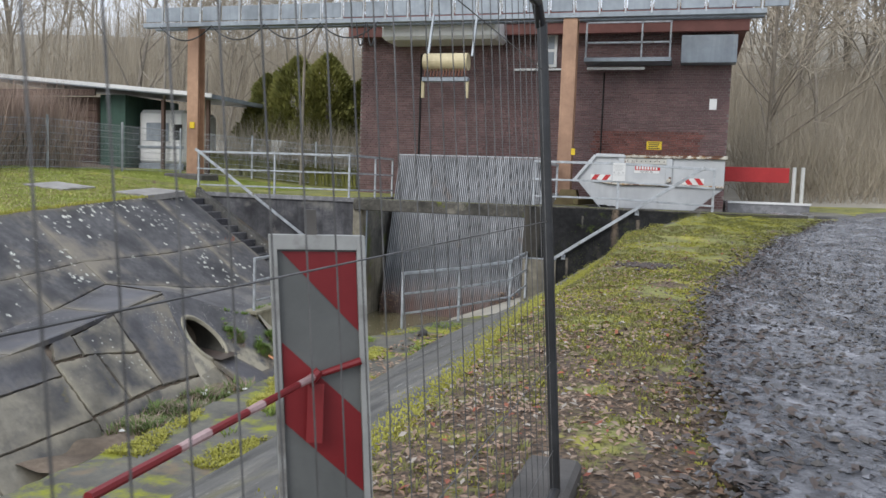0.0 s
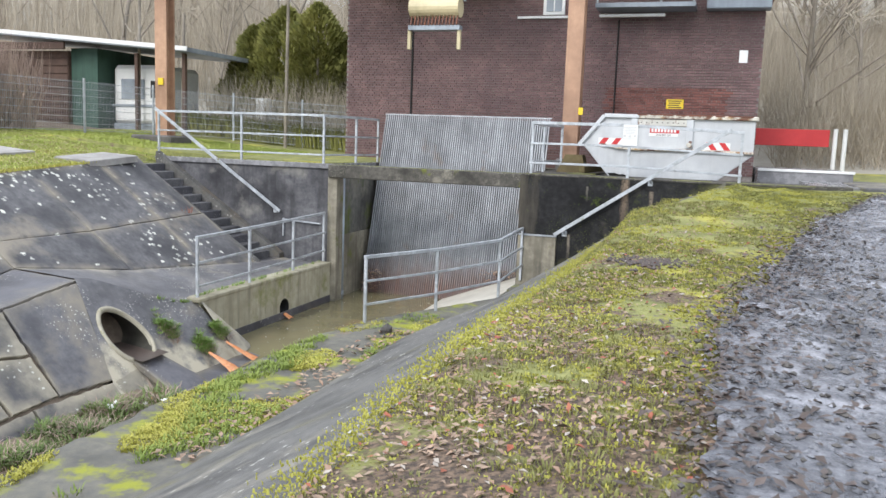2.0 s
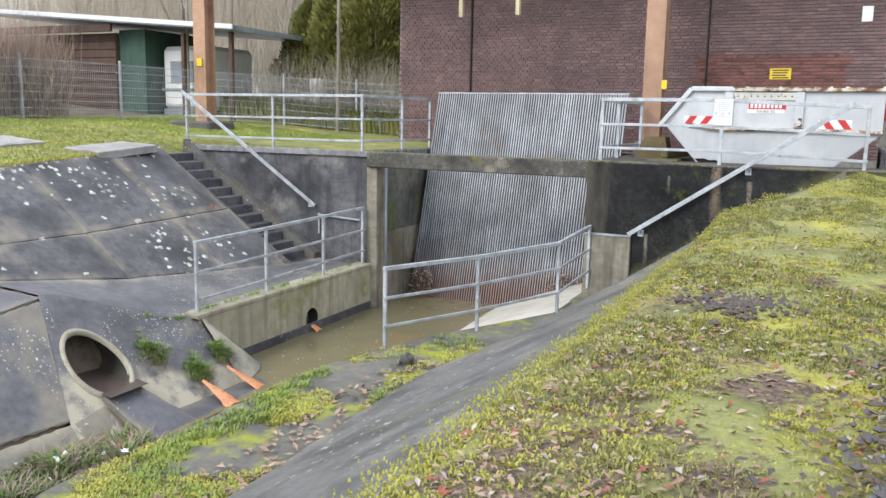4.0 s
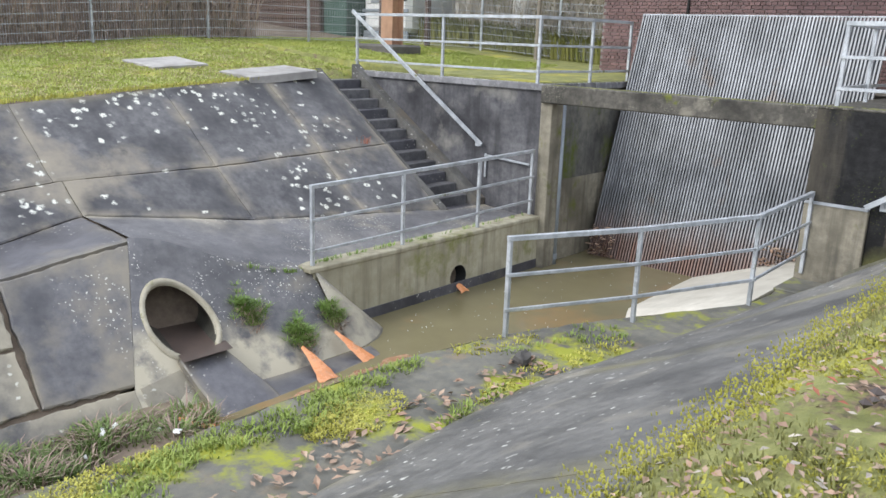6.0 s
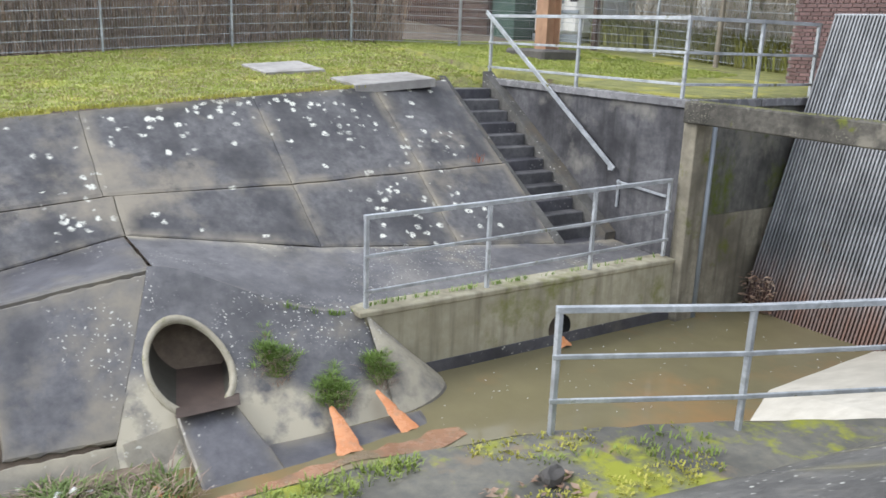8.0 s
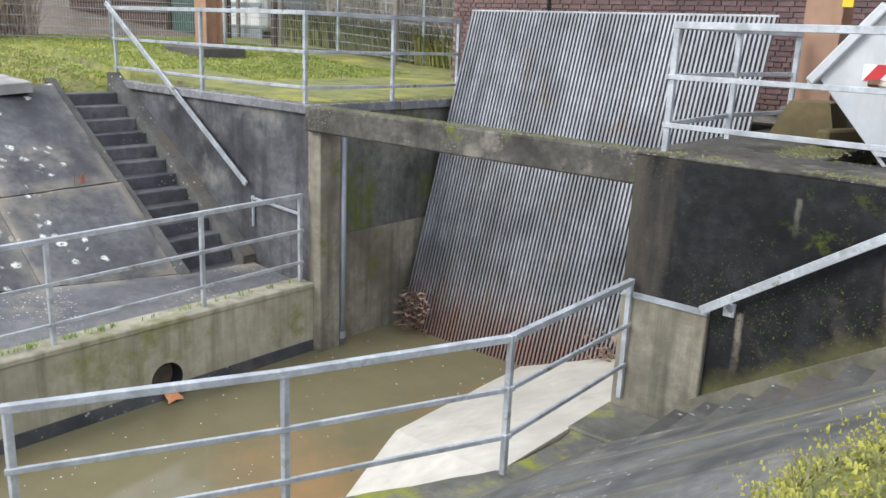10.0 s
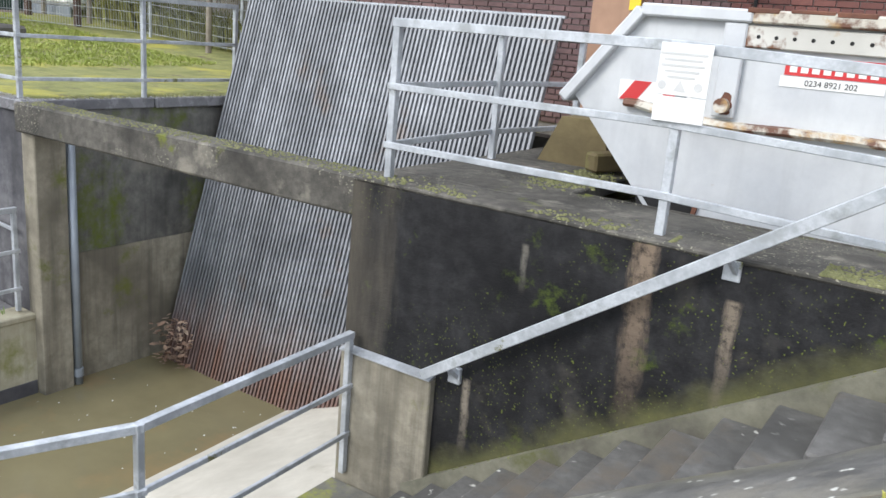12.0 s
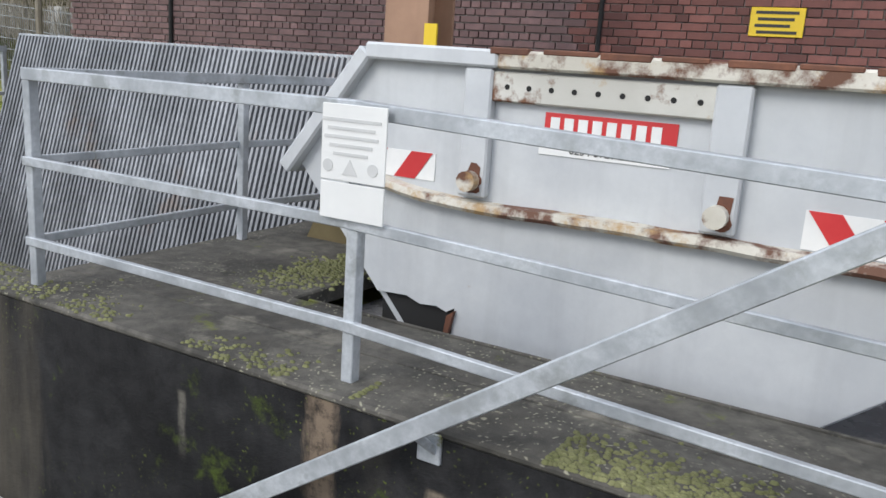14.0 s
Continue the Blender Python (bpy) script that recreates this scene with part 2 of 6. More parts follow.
M_MOSSY = mat("mossy_berm", (0.11, 0.11, 0.10), (0.20, 0.19, 0.15), 9, 0.8, 0.6, big=0.4, stain_or_sheen=((0.22, 0.17, 0.11), 1.8, 0.58, 0.70), moss=((0.27, 0.29, 0.03), 1.2, 0.50, 0.60))
M_GRASS = mat("rough_grass", (0.17, 0.185, 0.055), (0.33, 0.33, 0.12), 18, 0.95, 0.9, big=0.25, stain_or_sheen=((0.40, 0.37, 0.07), 0.9, 0.52, 0.66), litter=((0.06, 0.045, 0.035), (0.20, 0.14, 0.095)))
M_SOIL = mat("litter_soil", (0.13, 0.10, 0.075), (0.24, 0.19, 0.14), 10, 0.95, 0.6, big=0.4)
# pale bluish tone and patches paint the sky's reflection on the wet gravel
M_ROAD = mat("sky_sheen_gravel_track", (0.095, 0.10, 0.115), (0.32, 0.33, 0.36), 16, 0.2, 0.9, big=0.4, stain_or_sheen=((0.40, 0.41, 0.445), 2.6, 0.54, 0.68))
M_GALV = mat("galvanised_steel", (0.40, 0.43, 0.46), (0.60, 0.63, 0.66), 26, 0.5, 0.08, metal=0.35, big=0.3, stain_or_sheen=((0.33, 0.35, 0.36), 5.0, 0.54, 0.64), moss=((0.17, 0.17, 0.07), 2.6, 0.63, 0.68))
M_BAR = mat("rack_steel", (0.25, 0.262, 0.28), (0.41, 0.425, 0.45), 9, 0.5, 0.05, metal=0.15, big=0.4, streak=0.5, vary=0.4, stain_or_sheen=((0.22, 0.155, 0.115), 1.2, 0.60, 0.72), rust=((0.17, 0.088, 0.062), -2.25, -3.0))
M_BACK = mat("rack_back_sheet", (0.17, 0.19, 0.215), (0.25, 0.28, 0.31), 6, 0.5, 0.05, metal=0.2, streak=0.4, rust=((0.10, 0.05, 0.038), -2.25, -3.0))
M_RUST = mat("rusted_steel", (0.10, 0.04, 0.025), (0.22, 0.09, 0.05), 12, 0.8, 0.3)
M_ORANGE = mat("orange_paint_column", (0.38, 0.22, 0.14), (0.50, 0.31, 0.20), 6, 0.6, 0.1, streak=0.3)
M_SKIP = mat("grey_white_skip_paint", (0.48, 0.50, 0.52), (0.60, 0.62, 0.63), 3, 0.45, 0.05, big=0.12, streak=0.2, stain_or_sheen=((0.36, 0.25, 0.15), 3.4, 0.70, 0.76))
M_SKIPR = mat("rusty_skip_rim", (0.56, 0.53, 0.45), (0.70, 0.67, 0.60), 7, 0.6, 0.3, big=0.15, stain_or_sheen=((0.13, 0.055, 0.03), 3.0, 0.48, 0.55), moss=((0.42, 0.27, 0.12), 4.2, 0.52, 0.64))
M_SKIPS = mat("chipped_cream_paint", (0.55, 0.54, 0.49), (0.68, 0.67, 0.62), 7, 0.55, 0.2, big=0.15, stain_or_sheen=((0.16, 0.07, 0.035), 3.2, 0.58, 0.64), moss=((0.44, 0.30, 0.15), 4.2, 0.58, 0.68))
M_RED = mat("red_paint", (0.52, 0.025, 0.03), (0.60, 0.04, 0.04), 8, 0.5, 0.05, big=0.15)
M_WPAINT = mat("white_paint", (0.72, 0.73, 0.72), (0.82, 0.82, 0.80), 5, 0.5, 0.05, big=0.12)
# beacon white and red, darkened in the colour for its shaded, back-lit side
M_SHADEWHITE = mat("shaded_white_sheet", (0.105, 0.112, 0.11), (0.155, 0.163, 0.16), 5, 0.5, 0.05, big=0.2)
M_SHADERED = mat("shaded_red_sheet", (0.17, 0.010, 0.014), (0.23, 0.018, 0.022), 5, 0.5, 0.05, big=0.15)
M_FRAMEP = mat("scuffed_pale_plastic", (0.30, 0.31, 0.30), (0.42, 0.43, 0.42), 9, 0.55, 0.1, big=0.3, stain_or_sheen=((0.14, 0.13, 0.12), 3.0, 0.56, 0.68))
M_PINK = mat("faded_tape", (0.42, 0.26, 0.26), (0.56, 0.42, 0.41), 30, 0.5, 0.05, big=0.3)
M_YEL = mat("yellow_plate", (0.75, 0.52, 0.02), (0.82, 0.60, 0.03), 6, 0.5, 0.02, big=0.1)
M_BLACK = mat("black_print", (0.02, 0.02, 0.02), (0.03, 0.03, 0.03), 6, 0.6, 0.0, big=0)
M_BRICK = mat("dark_red_brick", (0.16, 0.066, 0.058), (0.30, 0.125, 0.10), 14, 0.85, 0.3, big=0.2, vary=0.85)
M_BRICKS = mat("purple_brown_brick", (0.15, 0.095, 0.097), (0.27, 0.162, 0.155), 14, 0.85, 0.3, big=0.25, island=0.75)
M_MORTAR = mat("mortar", (0.22, 0.20, 0.19), (0.31, 0.29, 0.27), 20, 0.95, 0.3)
# near-black: painted shade in holes and the tear, plain colour on conduits and window
M_DARK = mat("shade_and_fitting_black", (0.012, 0.012, 0.012), (0.02, 0.02, 0.02), 5, 0.9, 0.0, big=0)
M_POST = mat("dark_fence_tube", (0.035, 0.037, 0.04), (0.06, 0.062, 0.065), 20, 0.4, 0.03, metal=0.3)
M_WIRE = mat("fence_wire", (0.10, 0.10, 0.10), (0.2, 0.2, 0.2), 20, 0.5, 0.0, metal=0.4)
M_GREENP = mat("dark_green_boards", (0.03, 0.075, 0.055), (0.05, 0.10, 0.075), 5, 0.8, 0.2, streak=0.4)
M_BROWNP = mat("dark_brown_boards", (0.07, 0.04, 0.03), (0.12, 0.075, 0.055), 5, 0.85, 0.3, streak=0.4)
M_ROOFT = mat("red_brown_fascia", (0.16, 0.06, 0.05), (0.22, 0.09, 0.075), 6, 0.7, 0.1)
M_GREYM = mat("blue_grey_sheet", (0.28, 0.32, 0.36), (0.36, 0.40, 0.44), 6, 0.45, 0.05, metal=0.3, streak=0.3)
M_CREAM = mat("cream_grab_paint", (0.55, 0.47, 0.28), (0.66, 0.57, 0.36), 6, 0.5, 0.1, streak=0.3)
# bark and twigs lightened in colour to imitate haze over the far trees
M_BARK = mat("haze_paled_bark", (0.23, 0.20, 0.16), (0.36, 0.32, 0.265), 8, 0.95, 0.4)
M_TWIG = mat("haze_paled_twigs", (0.40, 0.35, 0.27), (0.60, 0.53, 0.42), 4, 0.95, 0.0, island=0.5)
M_LEAFG = mat("evergreen_leaf", (0.14, 0.165, 0.04), (0.38, 0.36, 0.10), 1.2, 0.8, 0.0, island=0.6)
M_BLADE = mat("grass_blades", (0.17, 0.25, 0.045), (0.33, 0.40, 0.10), 1.2, 0.8, 0.0, big=0.15, island=0.3)
M_LAWN = mat("lawn_blades", (0.30, 0.38, 0.07), (0.54, 0.57, 0.18), 0.8, 0.8, 0.0, big=0.2, island=0.25)
M_STRAW = mat("bleached_grass", (0.42, 0.37, 0.17), (0.60, 0.54, 0.30), 1.0, 0.9, 0.0, big=0.2, island=0.4)
M_YMOSS = mat("yellow_grass_blades", (0.35, 0.35, 0.045), (0.53, 0.50, 0.13), 1.2, 0.85, 0.0, big=0.15, island=0.35)
M_LITTER = mat("fallen_leaves", (0.26, 0.12, 0.07), (0.58, 0.46, 0.34), 9, 0.7, 0.0, big=0.3, island=0.8)
M_MOSSC = mat("moss_cushion", (0.09, 0.10, 0.03), (0.30, 0.30, 0.14), 14, 0.95, 0.4, big=0.4, island=0.7)
M_WEED = mat("gully_weed", (0.10, 0.17, 0.04), (0.25, 0.33, 0.10), 3, 0.7, 0.0, big=0.3, island=0.5)
M_LITTERD = mat("dark_wet_leaves", (0.06, 0.045, 0.04), (0.16, 0.12, 0.10), 9, 0.4, 0.0, island=0.7)
M_HEDGE = mat("dry_hedge_stems", (0.36, 0.26, 0.21), (0.58, 0.45, 0.37), 2, 0.95, 0.0, island=0.6)
M_OCHRE = mat("iron_ochre_slime", (0.62, 0.23, 0.085), (0.76, 0.37, 0.18), 7, 0.3, 0.4, big=0.3, stain_or_sheen=((0.40, 0.22, 0.12), 3.0, 0.54, 0.66))
M_PALEL = mat("bleached_leaf", (0.40, 0.35, 0.29), (0.58, 0.52, 0.45), 6, 0.6, 0.0, big=0.2, island=0.7)
M_REDL = mat("red_brown_leaf", (0.30, 0.07, 0.04), (0.48, 0.17, 0.09), 6, 0.6, 0.0, big=0.2, island=0.5)
M_STONE = mat("dark_rock", (0.09, 0.085, 0.08), (0.15, 0.14, 0.13), 9, 0.8, 0.5)
M_WOOD = mat("old_timber", (0.13, 0.10, 0.045), (0.20, 0.16, 0.08), 8, 0.85, 0.4, moss=((0.15, 0.16, 0.04), 2.0, 0.55, 0.7))


def water_material():
    m = mat("muddy_water", (0.175, 0.155, 0.088), (0.21, 0.185, 0.105), 1.5, 0.07, 0.1, big=0.12, stain_or_sheen=((0.34, 0.195, 0.085), 0.35, 0.50, 0.74))
    return m


M_WATER = water_material()


# ---- building helpers ----
def thing(name, label, category, kind="", group="", at=(0, 0, 0)):
    ob = new(name)
    ob.location = at
    return tagged(ob, label, category, group, kind)


def part(name, bm, material, parent=None, label="", smooth=False):
    me = bpy.data.meshes.new(name)
    bm.to_mesh(me)
    bm.free()
    me.materials.append(material)
    if smooth:
        me.shade_smooth()
    ob = new(name, me)
    if parent:
        ob.parent = parent
        ob.matrix_parent_inverse = Matrix.Translation(-parent.location) if parent.type == "EMPTY" and parent.parent is None else Matrix()
    return tagged(ob, label)


def raw(name, verts, faces, material, parent=None, label="", smooth=False):
    me = bpy.data.meshes.new(name)
    me.from_pydata([tuple(v) for v in verts], [], [tuple(f) for f in faces])
    me.materials.append(material)
    if smooth:
        me.shade_smooth()
    ob = new(name, me)
    if parent:
        ob.parent = parent
    return tagged(ob, label)


def box(bm, x0, x1, y0, y1, z0, z1, bevel=0.0):
    r = bmesh.ops.create_cube(bm, size=1, matrix=Matrix.LocRotScale(((x0 + x1) / 2, (y0 + y1) / 2, (z0 + z1) / 2), None, (x1 - x0, y1 - y0, z1 - z0)))
    if bevel:
        es = {e for v in r["verts"] for e in v.link_edges}
        bmesh.ops.bevel(bm, geom=list(es), offset=bevel, segments=1, affect="EDGES")
    return bm


def boxed(*a, bevel=0.0):
    return box(bmesh.new(), *a, bevel=bevel)


def bar(bm, p, q, w, h=None, bevel=0.004):
    """A bar of w by h between two points, h measured upright."""
    p, q = Vector(p), Vector(q)
    d = (q - p)
    h = h or w
    rot = d.to_track_quat("Y", "Z").to_matrix().to_4x4()
    m = Matrix.Translation((p + q) / 2) @ rot @ Matrix.Diagonal((w, d.length, h, 1))
    r = bmesh.ops.create_cube(bm, size=1, matrix=m)
    if bevel:
        bmesh.ops.bevel(bm, geom=list({e for v in r["verts"] for e in v.link_edges}), offset=bevel, segments=1, affect="EDGES")
    return bm


def tube(bm, p, q, r0, r1=None, n=10, cap=True):
    p, q = Vector(p), Vector(q)
    d = q - p
    m = Matrix.Translation((p + q) / 2) @ d.to_track_quat("Z", "Y").to_matrix().to_4x4()
    bmesh.ops.create_cone(bm, cap_ends=cap, segments=n, radius1=r0, radius2=r0 if r1 is None else r1, depth=d.length, matrix=m)
    return bm


def prism(bm, pts, axis, a, b):
    """An outline of (u, v) pushed from a to b along x or y."""
    def place(u, v, w):
        return (w, u, v) if axis == "x" else (u, w, v)
    f = [bm.verts.new(place(u, v, a)) for u, v in pts]
    g = [bm.verts.new(place(u, v, b)) for u, v in pts]
    bm.faces.new(f)
    bm.faces.new(g[::-1])
    k = len(pts)
    for i in range(k):
        bm.faces.new((f[i], g[i], g[(i + 1) % k], f[(i + 1) % k]))
    bmesh.ops.recalc_face_normals(bm, faces=bm.faces)
    return bm


def lerp(v, *knots):
    return float(np.interp(v, [k[0] for k in knots], [k[1] for k in knots]))


# ---- lie of the land ----
WATER = -3.3


def top_x(y):
    return lerp(y, (10.2, -11.4), (12.65, -11.71), (15.1, -11.96), (17.3, -12.2), (19, -12.5))


def top_z(y):
    return lerp(y, (2, -0.75), (10.2, -0.53), (12.65, -0.36), (15.1, -0.22), (17.3, -0.12), (19, 0.0))


def l1(y):
    return lerp(y, (8, -10.0), (10.17, -10.19), (13, -10.48), (15.3, -10.5), (19.3, -10.69))


def l2(y):
    return lerp(y, (6, -9.0), (10.1, -9.29), (11.3, -9.59), (13.03, -9.95), (15.4, -9.57), (19.5, -9.23))


def slope_z(x, y):
    return -1.19 - 0.73 * (x + 10.66) - 0.02 * (y - 15.65)


def l3(y):
    return lerp(y, (6, -8.2), (10.08, -8.31), (11.3, -8.5), (13.1, -8.69), (14.5, -8.1), (15.2, -8.05))


def l3z(y):
    return lerp(y, (6, -2.2), (10.08, -2.06), (11.3, -1.88), (13.1, -1.69), (14.5, -2.28), (15.2, -2.4))


def edge_x(y):
    return lerp(y, (8, -5.1), (12.5, -5.1), (13.8, -5.05), (15.1, -4.85), (16.9, -4.1), (18.4, -3.3), (20.3, -3.25))


def toe_x(y):
    return lerp(y, (8, -3.75), (11.3, -3.7), (14.2, -3.8), (16.5, -3.4), (20.3, -2.85))


def brow_x(y):
    return lerp(y, (6, -0.92), (8.4, -0.97), (16.2, -0.92), (17, -0.4), (17.5, 0.05), (18.5, 0.6), (19.2, 0.85), (20.3, 1.1))


def brow_z(y):
    return lerp(y, (5, -0.92), (8.4, -0.82), (12, -0.9), (16.2, -0.93), (17, -0.46), (17.5, -0.2), (18.5, -0.06), (19.2, -0.03), (20.3, 0.0))


def base_z(y):
    return lerp(y, (-20, -0.9), (0, -0.85), (6, -0.78), (9, -0.66), (12, -0.58), (16, -0.3), (18.5, -0.1), (20.5, -0.03), (30, 0.0), (45, 0.3))


def land(x, y):
    far = lerp(y, (30, 0), (36, 0.4), (48, 4), (70, 12), (105, 20), (600, 24)) * lerp(x, (-30, 0.75), (0, 1.0)) + lerp(x, (-400, 10), (-60, 4), (-30, 0.8), (-20, 0.0), (10, 0), (18, 1.5), (40, 7), (400, 20))
    if y > 20.6:
        z = lerp(x, (-60, 0.8), (-18, 0.55), (-13.5, 0.18), (-11, 0.05), (-8.3, 0.02), (-3, -0.3), (2.6, -0.3), (3.2, -0.06), (8, 0.02)) + lerp(y, (24, 0), (40, 0.4))
        if -8.1 < x < -3.2 and y < 24:
            z = -4.2
        return z + far
    tx, tz = top_x(y), top_z(y)
    zl1, zl2 = slope_z(l1(y), y), slope_z(l2(y), y)
    b = base_z(y)
    bx, bz = brow_x(y), brow_z(y)
    if y > 19.15:
        tx, tz, zl1, zl2 = -12.9, 0.0, zl1 - 0.5, zl2 - 0.5
    cut = y > 12.3
    xs = [-60, -18.2, tx - 0.12, tx, l1(y), l2(y), l3(y) - (0.2 if cut else 0), -7.95 if cut else -7.0, -6.6, edge_x(y) - 0.06, edge_x(y), toe_x(y), bx, bx + 0.06, bx + 0.45, bx + 0.95, 1.3, 2.2, 3.6, 5.5, 60]
    rise = lerp(y, (8, 0.1), (9.5, 0.15), (12, 0.35), (14.6, 0.39), (17.2, 0.47), (19, 0.55))
    zs = [tz + rise + 0.45, tz + rise, tz + 0.0, tz - 0.09, zl1 - 0.09, zl2 - 0.09, l3z(y) - 0.1, -4.0 if cut else -3.52, -3.7, -3.7, -2.56, -2.54 - (0.4 if y > 19.25 else 0), bz - (0.55 if y > 19.25 else 0.09), bz - 0.01, b - 0.06, b, b - 0.01, b - 0.05, b - 0.02, b + 0.05, b + 0.6]
    return float(np.interp(x, xs, zs)) + far


# ---- ground ----
def road_left(y):
    return lerp(y, (-6, 0.75), (6, 0.85), (8.5, 0.85), (11.9, 1.35), (16, 2.3), (19, 3.6), (24, 5.0), (28, 7.5), (32, 11.5), (38, 18))


def ground():
    xs = np.unique(np.round(np.concatenate([np.array([-400, -200, -100, -70, -50, -40, -34, -30, -27, -24]), np.arange(-22, -12.6, 0.6), np.arange(-12.6, -7.6, 0.18), np.arange(-7.6, -5.3, 0.3), np.arange(-5.3, -2.8, 0.08), np.arange(-2.8, 1.4, 0.14), np.arange(1.4, 5, 0.3), np.arange(5, 14, 1.0), np.array([14, 16, 18, 21, 25, 30, 40, 60, 100, 200, 400])]), 3))
    ys = np.unique(np.round(np.concatenate([np.array([-300, -100, -50, -25, -12, -6, -3]), np.arange(-1.5, 20.3, 0.22), np.array([20.3, 20.59, 20.61, 20.8, 21.2, 22, 23, 23.9, 24.1, 25, 26, 28, 30, 32, 34, 36, 40, 44, 48, 54, 60, 70, 85, 120, 200, 400, 600])]), 3))
    v, f = [], []
    for y in ys:
        for x in xs:
            z = land(float(x), float(y))
            if y < 20.3 and (-0.9 < x < road_left(y) - 0.2 or x < -12.7):
                z += 0.03 * noise.noise((x * 1.3, y * 1.3, 0)) + 0.012 * noise.noise((x * 5, y * 5, 3))
            v.append((x, y, z))
    w = len(xs)
    for j in range(len(ys) - 1):
        for i in range(w - 1):
            a = j * w + i
            f.append((a, a + 1, a + w + 1, a + w))
    ob = raw("ground", v, f, M_GRASS, smooth=True)
    ob.data.materials.append(M_SOIL)
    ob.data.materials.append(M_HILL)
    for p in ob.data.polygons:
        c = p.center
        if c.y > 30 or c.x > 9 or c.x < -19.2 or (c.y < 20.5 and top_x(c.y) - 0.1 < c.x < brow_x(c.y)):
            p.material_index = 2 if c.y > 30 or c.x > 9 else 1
    tagged(ob, "mossy yellow-green grass bank and lawn beside the channel", "ground", kind="structure")


ground()


def sheet(name, fx0, fx1, y0, y1, fz, nx, ny, material, label, category, kind="structure", ragged=0.0):
    """A draped strip between two lines fx0(y) and fx1(y)."""
    v, f = [], []
    for j in range(ny + 1):
        y = y0 + (y1 - y0) * j / ny
        a = fx0(y) + ragged * noise.noise((y * 1.7, 4.2, 0)) + ragged * 0.5 * noise.noise((y * 6.0, 1.2, 0))
        b = fx1(y) + ragged * noise.noise((y * 1.7, 9.2, 0))
        for i in range(nx + 1):
            x = a + (b - a) * i / nx
            v.append((x, y, fz(x, y)))
    for j in range(ny):
        for i in range(nx):
            k = j * (nx + 1) + i
            f.append((k, k + 1, k + nx + 2, k + nx + 1))
    ob = raw(name, v, f, material, smooth=True)
    return tagged(ob, label, category, kind=kind)


def road_z(x, y):
    z = land(x, y) + 0.08
    rut = -0.04 * math.exp(-((x - 2.6) / 0.3) ** 2) - 0.035 * math.exp(-((x - 4.4) / 0.3) ** 2)
    return z + rut + 0.025 * noise.noise((x * 1.6, y * 0.8, 7)) + 0.018 * noise.noise((x * 5, y * 4, 2)) + 0.012 * noise.noise((x * 13, y * 12, 5))


sheet("road", road_left, lambda y: road_left(y) + lerp(y, (0, 8.0), (20, 7.0), (38, 9.0)), -6, 37, road_z, 110, 420, M_ROAD, "wet dark gravel track with ruts and puddles", "track", ragged=0.16)


# ---- channel: water, left bank slabs, pipe, ledge ----
def quad_slab(name, corners, parent, material, thick=0.08, gap=0.018, bulge=0.006, label="", ragged=0.012, side=None):
    """A concrete slab on four corners (a b along the foot, c d back along the head), edges worn down, sides down to its thickness."""
    a, b, c, d = [Vector(p) for p in corners]
    up = (b - a).cross(d - a).normalized()
    if up.z < 0:
        up = -up
    la, lb = max((b - a).length, (c - d).length), max((d - a).length, (c - b).length)
    v, f, wear = [], [], []
    grid = (0, 0.03, 0.09, 0.2, 0.35, 0.5, 0.65, 0.8, 0.91, 0.97, 1) if ragged < 0.02 else (0, 0.012, 0.04, 0.08, 0.13, 0.19, 0.25, 0.31, 0.37, 0.44, 0.5, 0.56, 0.63, 0.69, 0.75, 0.81, 0.87, 0.92, 0.96, 0.988, 1)
    nu = nv = len(grid) - 1
    for j in range(nv + 1):
        for i in range(nu + 1):
            gs = gap if side is None else side
            s = gs / la + (1 - 2 * gs / la) * grid[i]
            t = gap / lb + (1 - 2 * gap / lb) * grid[j]
            wear.append(max(0.0, 1 - min(s * la, (1 - s) * la, t * lb, (1 - t) * lb) / 0.2))
            p = (a.lerp(b, s)).lerp(d.lerp(c, s), t)
            rim = i in (0, nu) or j in (0, nv)
            p = p + up * (bulge * noise.noise(p * 1.5) + 0.004 * noise.noise(p * 6) - (0.012 if rim else 0))
            if rim:
                k_ = 4 if ragged < 0.02 else 9
                p = p + Vector((0, ragged * noise.noise(p * k_), ragged * noise.noise(p * k_ + Vector((3, 1, 2)))))
            v.append(p)
    w = nu + 1
    for j in range(nv):
        for i in range(nu):
            k = j * w + i
            f.append((k, k + 1, k + w + 1, k + w))
    ring = [i for i in range(w)] + [j * w + nu for j in range(1, nv + 1)] + [nv * w + i for i in range(nu - 1, -1, -1)] + [j * w for j in range(nv - 1, 0, -1)]
    base = len(v)
    v += [v[i] - up * thick for i in ring]
    for k in range(len(ring)):
        k2 = (k + 1) % len(ring)
        f.append((ring[k2], ring[k], base + k, base + k2))
    wear += [1.0] * len(ring)
    ob = raw(name, v, f, material, parent, label)
    ob.data.attributes.new("wear", "FLOAT", "POINT").data.foreach_set("value", wear)
    ob.data.attributes.new("lichen", "FLOAT", "POINT").data.foreach_set("value", [lichen_at(q[0], q[1]) for q in v])
    return ob


